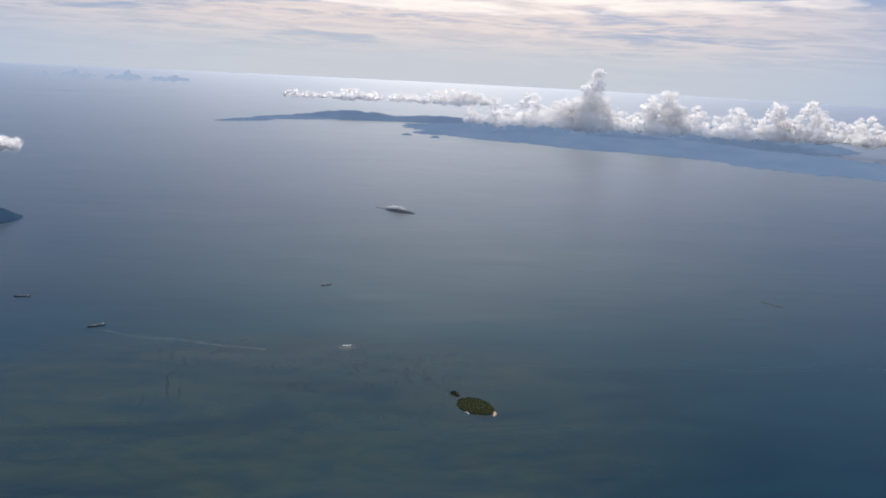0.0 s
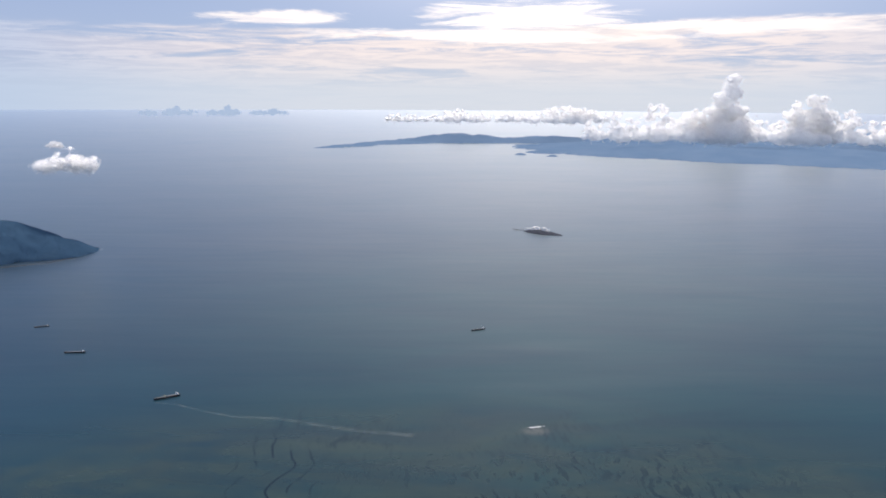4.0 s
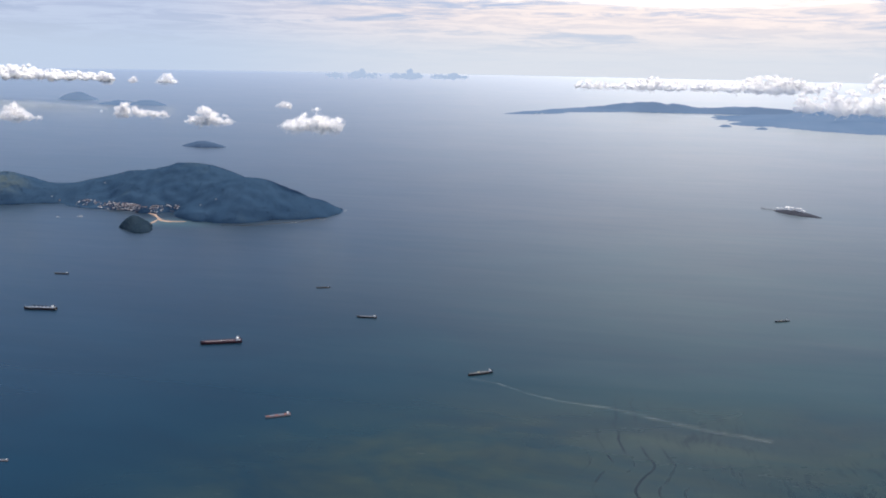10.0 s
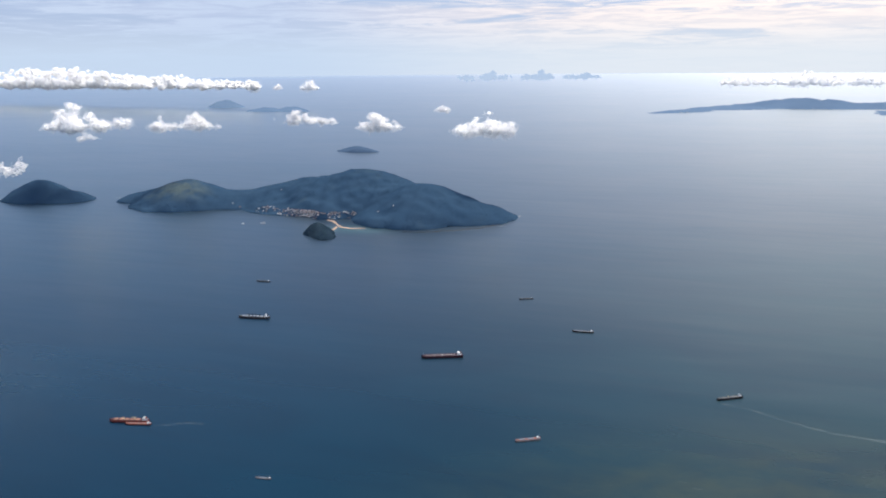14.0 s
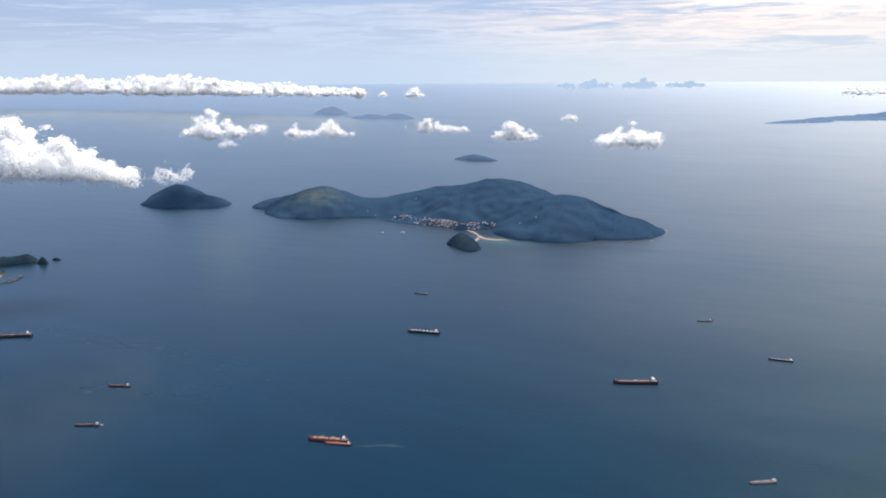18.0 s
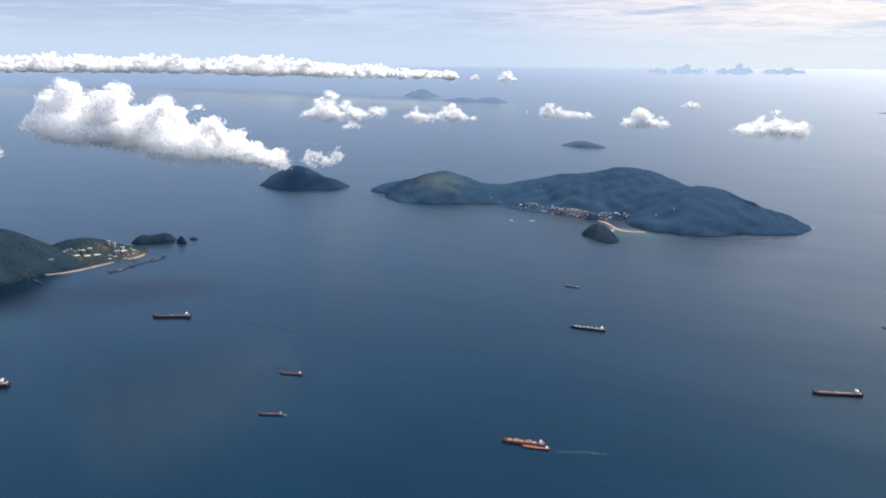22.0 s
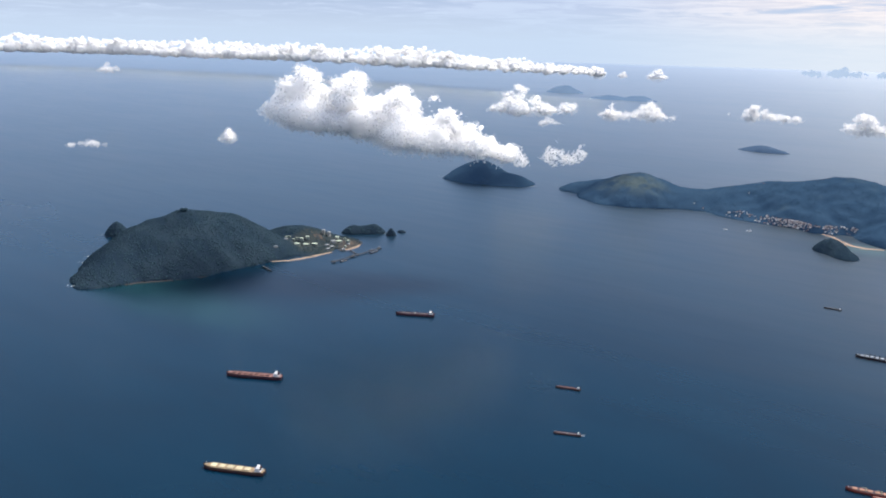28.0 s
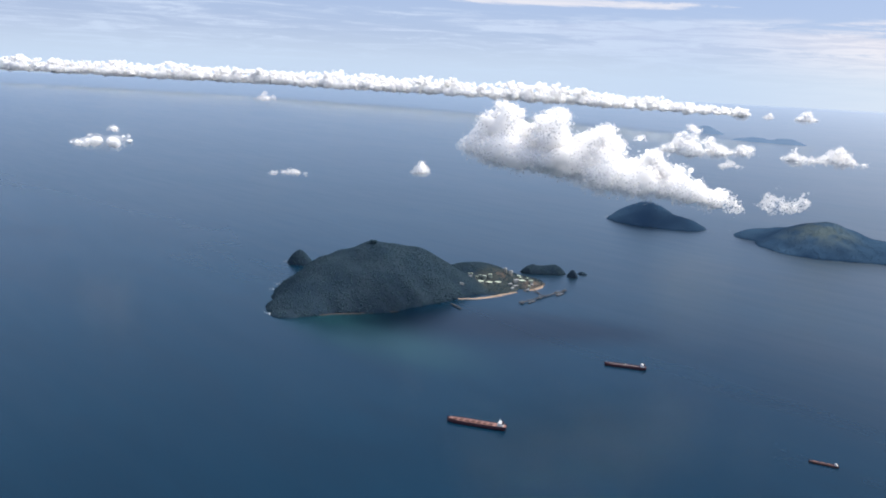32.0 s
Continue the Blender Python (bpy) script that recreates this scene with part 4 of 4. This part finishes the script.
strip("beach", [(-1100, 2330), (-980, 2250), (-900, 2150)], 24, 3.0, SAND, "curved tan beach below the village", "beach")
strip("beach", [(-905, 2150), (-820, 2060), (-740, 2040), (-640, 2075)], 34, 3.0, SAND, "tan sand spit joining the island and its islet", "beach")
strip("beach", [(-870, 2090), (-850, 1990), (-845, 1900)], 26, 1.6, SAND, "narrow sand bar awash at high tide", "beach")
strip("beach", [(-3190, -690), (-3135, -600), (-3118, -500), (-3112, -400), (-3100, -320)], 36, 3.0, SAND_DIM, "pale beach below the fuel terminal", "beach", wobble=12)
strip("beach", [(-3098, -260), (-3080, -190), (-3090, -120), (-3130, -60)], 26, 4.0, SAND_DIM, "bare tan ground at the terminal's point", "beach")
strip("rocky_shore", [(-3500, -1660), (-3425, -1580), (-3375, -1470), (-3320, -1360), (-3250, -1240), (-3200, -1120)], 12, 3.0, ROCK, "reddish rock ledge along the wooded shore", "shore", wobble=10)
strip("rocky_shore", [(-330, 2020), (-160, 2060), (10, 2180), (170, 2300), (270, 2480), (330, 2700)], 7, 2.4, ROCK, "brown rock ledge along the wooded shore", "shore", wobble=12)
strip("rocky_shore", [(3867, -1476), (3887, -1566), (3907, -1656), (3957, -1731), (4012, -1751)], 9, 1.6, ROCK, "line of pale rocks round the islet", "shore", wobble=6)
strip("beach", [(4022, -1741), (4035, -1706), (4032, -1666)], 16, 2.0, SAND, "small orange sand spit at the islet's end", "beach")


def surf(x, y, long, wide, turn, count, label, seed):
    """Broken white water: many small flecks of foam lying on the sea."""
    rnd = random.Random(seed)
    verts, faces = [], []
    for _ in range(count):
        u, v = rnd.gauss(0, 0.35) * long, rnd.gauss(0, 0.3) * wide
        r = rnd.uniform(0.8, 2.6)
        i = len(verts)
        for k in range(6):
            a = math.pi * k / 3
            q = rnd.uniform(0.6, 1.2)
            verts.append((u + 2.4 * r * q * math.cos(a), v + r * q * math.sin(a), 0.35))
        verts.append((u, v, 0.8))
        faces += [(i + k, i + (k + 1) % 6, i + 6) for k in range(6)]
    ob = new("surf", mesh_of("surf", verts, faces, FOAM))
    return tagged(put(ob, x, y, 0, turn), label, "surf", kind="stuff")


for k, (x, y, l, w, turn, c) in enumerate([(-3535, -1655, 50, 20, 30, 16), (-3880, -1385, 60, 24, 10, 16), (-3990, -1300, 40, 20, 50, 10), (-4420, -960, 40, 20, 20, 12),
                                           (-3330, -1330, 90, 10, 60, 22), (-3270, -1210, 60, 8, 60, 12), (-4400, 2420, 60, 20, 60, 14), (-3500, 2560, 50, 20, 40, 14),
                                           (-3400, 2760, 50, 24, 30, 16), (-3050, 2430, 30, 10, -40, 6), (300, 2440, 50, 20, 60, 16), (340, 2850, 50, 30, 80, 14),
                                           (120, 2255, 70, 8, 35, 10), (-3200, 270, 30, 14, 20, 8), (3862, -1456, 20, 10, -50, 12), (3897, -1686, 40, 10, -60, 22)]):
    surf(x, y, l, w, turn, c, "white surf breaking on the rocks", 200 + k)
surf(3345, -752, 46, 5, 12, 46, "white water breaking on a hidden reef", 230)


def wake(points, w0, w1, label):
    """Two thin foam lines spreading behind a ship."""
    verts, faces = [], []
    line = smooth_line(points, 14, 0, 0)
    x0, y0 = points[0]
    for k, (x, y) in enumerate(line):
        a, b = line[max(0, k - 1)], line[min(len(line) - 1, k + 1)]
        d = Vector((b[0] - a[0], b[1] - a[1])).normalized()
        w = w0 + (w1 - w0) * k / len(line)
        jog = 3 * noise.noise((x / 30, y / 30, 0))
        for off in (-w, w):
            verts.append((x - x0 - d.y * (off + jog), y - y0 + d.x * (off + jog), 0.4))
        if k:
            i = 2 * k
            faces.append((i - 2, i, i + 1, i - 1))
    return tagged(put(new("wake", mesh_of("wake", verts, faces, WAKE)), x0, y0), label, "wake", kind="stuff")


def wake_material():
    m, n = material("wake_foam")
    p = ground_point(n)
    gap = n.ramp(n.noise(p, 0.02, 4, 0.6), 0.30, 0.75)
    water = n.add("ShaderNodeBsdfTransparent").outputs[0]
    foam = n.add("ShaderNodeBsdfDiffuse", {0: (0.45, 0.52, 0.52, 1)}).outputs[0]
    finish(n, n.add("ShaderNodeMixShader", {0: n.math("MULTIPLY", gap, 0.11), 1: water, 2: foam}).outputs[0])
    return m


WAKE = wake_material()
wake([(1861, -504), (1960, -530), (2065, -592), (2200, -650), (2373, -669), (2500, -719), (2700, -790), (2900, -830)], 4, 15, "long curving pale wake of a coaster")
wake([(40, -1256), (80, -1238), (130, -1208), (190, -1198)], 2, 8, "short pale wake trailing from the freighter")


def house(wall, roof, long, wide, tall):
    top = thing("house", "small village house with a pitched roof", "house", "village houses")
    part("wall", box(bmesh.new(), 0, 0, -2, long, wide, tall + 2), wall, top)
    bm = bmesh.new()
    a, b = long / 2 * 1.08, wide / 2 * 1.12
    v = [bm.verts.new(c) for c in ((-a, -b, tall), (a, -b, tall), (a, b, tall), (-a, b, tall), (-a * 0.9, 0, tall + wide * 0.32), (a * 0.9, 0, tall + wide * 0.32))]
    for f in ((0, 1, 5, 4), (2, 3, 4, 5), (1, 2, 5), (3, 0, 4), (3, 2, 1, 0)):
        bm.faces.new([v[i] for i in f])
    part("roof", bm, roof, top)
    return top


# wall and roof colours dulled to include the haze over the village
WALLS = [paint("wall_white", (0.62, 0.61, 0.60)), paint("wall_cream", (0.36, 0.33, 0.32)), paint("wall_pink", (0.27, 0.22, 0.23))]
ROOFS = [paint("roof_tin", (0.34, 0.36, 0.38)), paint("roof_red", (0.22, 0.13, 0.125)), paint("roof_rust", (0.17, 0.14, 0.145)), paint("roof_white", (0.62, 0.62, 0.61))]
rnd = random.Random(5)
models = [house(WALLS[k % 3], ROOFS[k % 4], rnd.uniform(8, 13), rnd.uniform(6, 8), rnd.uniform(3, 5)) for k in range(8)]
ground_at = relief(TABOGA, 1.7, 0.07)
SITES = [(-1690, 2470, 60, 30, 22), (-1460, 2410, 70, 30, 22), (-1330, 2430, 90, 60, 60), (-1220, 2450, 90, 75, 80), (-1090, 2430, 70, 60, 46), (-930, 2440, 60, 34, 14)]
spots = []
for cx, cy, rx, ry, count in SITES:
    for _ in range(count):
        for _try in range(60):
            x, y = cx + rnd.gauss(0, 0.7) * rx, cy + rnd.gauss(0, 0.8) * ry
            if 3.0 < ground_at(x, y) < 48.0:
                spots.append((x, y))
                break
spots += [(-1725, 2790), (-1690, 3010), (-640, 2320), (-520, 2335), (-2060, 2560), (-1980, 2540)]
for k, (x, y) in enumerate(spots):
    z = max(ground_at(x, y), 1.0)
    m = Matrix.Translation((S * x, S * y, S * z)) @ Matrix.Rotation(rnd.uniform(0, 3.1), 4, "Z")
    if k < len(models):
        models[k].matrix_basis = m
    else:
        copy_thing(models[k % len(models)], m)


def tank(radius, tall, label):
    """A fuel tank: shell, low cone roof, top rim, stair round the side."""
    top = thing("storage_tank", label, "tank", "fuel tanks")
    # darker than the roof: the shell's shadow side is put into its colour
    shell = paint("tank_shade_grey", (0.21, 0.25, 0.23))
    part("shell", rod(bmesh.new(), (0, 0, -6), (0, 0, tall), radius, None, 28), shell, top)
    part("roof", rod(bmesh.new(), (0, 0, tall), (0, 0, tall + radius * 0.12), radius * 0.99, radius * 0.06, 28), paint("tank_roof", (0.40, 0.46, 0.38)), top)
    rim = bmesh.new()
    for k in range(28):
        a, b = 2 * math.pi * k / 28, 2 * math.pi * (k + 1) / 28
        rod(rim, (radius * math.cos(a), radius * math.sin(a), tall + 0.6), (radius * math.cos(b), radius * math.sin(b), tall + 0.6), 0.4, None, 4)
    part("rim", rim, shell, top)
    stair = bmesh.new()
    for k in range(14):
        a = -1.9 + k * 0.08
        box(stair, (radius + 0.7) * math.cos(a), (radius + 0.7) * math.sin(a), tall * k / 14, 1.4, 1.4, 0.4)
    part("stair", stair, paint("pipe_grey", (0.35, 0.33, 0.32)), top)
    return top


tank_ground = relief(TABOGUILLA, 4.4, 0.07)
TANK_KINDS = {"wide": tank(19, 9, "wide low fuel tank with a pale green roof"), "tall": tank(13, 15, "pale green fuel tank with a flat cone roof"),
              "slim": tank(8, 13, "slim pale fuel tank in a row")}
used = set()
for x, y, sort in TANKS:
    m = Matrix.Translation((S * x, S * y, S * (max(tank_ground(x, y), 4.0) - 1)))
    if sort not in used:
        used.add(sort)
        TANK_KINDS[sort].matrix_basis = m
    else:
        copy_thing(TANK_KINDS[sort], m)


def shed(x, y, z, long, wide, tall, turn, label):
    top = put(thing("terminal_shed", label, "building", "terminal buildings"), x, y, z, turn)
    part("wall", box(bmesh.new(), 0, 0, -4, long, wide, tall + 4), paint("wall_dull", (0.34, 0.34, 0.32)), top)
    part("roof", box(bmesh.new(), 0, 0, tall, long * 1.05, wide * 1.1, 2.4, 0.7), paint("roof_tin", (0.34, 0.36, 0.38)), top)
    return top


for x, y, l, w, h, turn in [(-3332, -158, 18, 16, 26, 20), (-3307, -139, 18, 16, 26, 20), (-3214, -193, 30, 14, 17, 70), (-3211, -248, 26, 12, 7, 60), (-3174, -243, 28, 12, 6, 70),
                            (-3253, -610, 24, 10, 5, 60), (-3088, -240, 22, 12, 6, 75), (-3150, -300, 22, 11, 5, 75), (-3135, -150, 20, 12, 6, 10), (-3320, -470, 20, 10, 5, 70)]:
    shed(x, y, max(3.0, tank_ground(x, y)), l, w, h, turn, "tall pale terminal block" if h > 20 else "low terminal building with a tin roof")


def jetty(points, wide, label, platforms=()):
    """A pier on piles along a line, with loading platforms."""
    x0, y0 = points[0]
    top = put(thing("jetty", label, "pier"), x0, y0)
    concrete = paint("pier_concrete", (0.085, 0.085, 0.085))
    for (ax, ay), (bx, by) in zip(points, points[1:]):
        long = math.hypot(bx - ax, by - ay)
        bm = box(bmesh.new(), 0, 0, 5, long, wide, 1.6)
        bmesh.ops.rotate(bm, verts=bm.verts, cent=(0, 0, 0), matrix=Matrix.Rotation(math.atan2(by - ay, bx - ax), 3, "Z"))
        bmesh.ops.translate(bm, verts=bm.verts, vec=((ax + bx) / 2 - x0, (ay + by) / 2 - y0, 0))
        part("deck", bm, concrete, top)
        for k in range(int(long / 18) + 1):
            t = (k + 0.5) / (int(long / 18) + 1)
            part("pile", rod(bmesh.new(), (ax + (bx - ax) * t - x0, ay + (by - ay) * t - y0, -3), (ax + (bx - ax) * t - x0, ay + (by - ay) * t - y0, 5), 1.1), concrete, top)
    for x, y in platforms:
        p = part("platform", box(bmesh.new(), x - x0, y - y0, 4.5, 26, 16, 3, 1, 0.3), concrete, top)
        part("loading_arm", rod(rod(bmesh.new(), (x - x0, y - y0, 7), (x - x0, y - y0, 19), 0.9), (x - x0, y - y0, 19), (x - x0 + 10, y - y0 + 3, 15), 0.7), paint("pipe_grey", (0.35, 0.33, 0.32)), p)
    return top


jetty([(-3060, -215), (-2990, -250), (-2935, -272)], 6, "concrete approach pier of the fuel terminal")
jetty([(-2932, -480), (-2938, -340), (-2946, -200), (-2955, -68)], 8, "long fuel jetty with loading platforms on piles", [(-2932, -478), (-2939, -320), (-2950, -150), (-2956, -72)])
jetty([(-3140, -800), (-3090, -815), (-3041, -828)], 9, "short dark landing pier")
ship(-2915, -410, 66, 97, BLACK, DECK_GREY, PALE, "small dark tanker moored at the fuel jetty", 0, 0, True)
ship(-2925, -150, 78, 97, GREY, DECK_GREY, PALE, "grey supply ship moored at the fuel jetty", 2)


def lookout(x, y, z):
    """A clump of tall trees with a mast on the summit."""
    top = put(thing("summit_mast", "thin white mast among the summit trees", "mast"), x, y, z)
    part("pole", rod(bmesh.new(), (0, 0, -5), (0, 0, 22), 0.8, 0.4), paint("house_white", (0.58, 0.59, 0.60)), top)
    part("hut", box(box(bmesh.new(), -12, 0, -4, 9, 7, 9), -12, 0, 5, 10, 8, 1.2, 0.6), paint("wall_white", (0.78, 0.76, 0.72)), top)
    for k in range(7):
        bm = bmesh.new()
        bmesh.ops.create_icosphere(bm, subdivisions=2, radius=rnd.uniform(7, 11))
        dx, dy = rnd.uniform(-14, 18), rnd.uniform(-10, 10)
        for v in bm.verts:
            v.co = v.co * (0.8 + 0.4 * rnd.random()) + Vector((dx, dy, rnd.uniform(5, 9)))
        part("tree_crown", bm, LEAF, top, "dark leafy tree crown")
    return top


lookout(-3610, -950, tank_ground(-3610, -950))


def yacht(x, y, long, turn):
    """A white motor yacht: hull, cabin, flying bridge, mast."""
    top = put(thing("yacht", "white motor yacht anchored off the village", "boat", "yachts in the bay"), x, y, 0, turn)
    white = paint("yacht_white", (0.8, 0.8, 0.8), 0.3)
    part("hull", hull_mesh(bmesh.new(), long, long * 0.24, long * 0.08), white, top)
    part("deck", deck_mesh(bmesh.new(), long, long * 0.24, long * 0.08), white, top)
    cabin = part("cabin", box(bmesh.new(), -long * 0.08, 0, long * 0.075, long * 0.45, long * 0.17, long * 0.07, 0.85, 0.2), white, top)
    part("window_band", box(bmesh.new(), -long * 0.08, 0, long * 0.10, long * 0.43, long * 0.168, long * 0.018), paint("dark_glass", (0.02, 0.03, 0.04), 0.2), cabin)
    part("flying_bridge", box(bmesh.new(), -long * 0.12, 0, long * 0.145, long * 0.25, long * 0.13, long * 0.045, 0.85, 0.2), white, top)
    part("mast", rod(bmesh.new(), (-long * 0.14, 0, long * 0.19), (-long * 0.14, 0, long * 0.32), long * 0.008, long * 0.004), white, top)


yacht(-1612, 1982, 32, 170)
yacht(-1471, 2041, 42, 190)
yacht(-860, -1462, 12, 30)


DARK_ROCK = plain("dark_rock", (0.036, 0.042, 0.060), 0.9, 0, 0.3)


# the small built-up islet with its jetty
def built_islet(x, y, turn):
    a, s = math.cos(radians(turn)), math.sin(radians(turn))
    hills = [(x, y, 200, 85, turn, 26), (x + 110 * a, y + 110 * s, 120, 55, turn, 10)]
    land("built_islet", hills, 12, DARK_ROCK, "low dark rocky islet crowded with white buildings", "islet", seed=11.3, rugged=0.1)
    g = relief(hills, 11.3, 0.1)
    for k, (u, v, l, w, h) in enumerate(((-150, 6, 34, 22, 18), (-112, 4, 36, 20, 16), (-74, 0, 34, 24, 22), (-92, 40, 30, 22, 30), (-30, -2, 30, 24, 24), (-4, 26, 26, 20, 18), (32, 0, 38, 26, 26), (66, 14, 24, 18, 14))):
        px, py = x + u * a - v * s, y + u * s + v * a
        top = put(thing("white_building", "white flat-roofed building on the rocky islet", "building", "islet buildings"), px, py, max(2.0, g(px, py) - 2), turn)
        part("wall", box(bmesh.new(), 0, 0, -3, l, w, h + 3), paint("chalk_white", (0.88, 0.87, 0.85)), top)
        part("roof", box(bmesh.new(), 0, 0, h, l * 1.04, w * 1.04, 1.6, 0.9), paint("chalk_white", (0.88, 0.87, 0.85)), top)
    jetty([(x - 190 * a, y - 190 * s), (x - 300 * a + 15 * s, y - 300 * s - 15 * a)], 10, "low dark jetty running out from the islet")


built_islet(3925, 3705, -42)
strip("sand_bar", [(6380, 290), (6430, 220), (6480, 150)], 26, 3.0, ROCK, "low dark rock bar far out in the bay", "rocks")
land("rock_islet", [(4750, 13700, 130, 70, 0, 40)], 30, LAND_GLOW, "hazy rock off the cape", "islet", seed=12.1)
land("rock_islet", [(5350, 13250, 120, 80, 0, 45)], 30, LAND_GLOW, "hazy rock off the cape", "islet", seed=12.7)
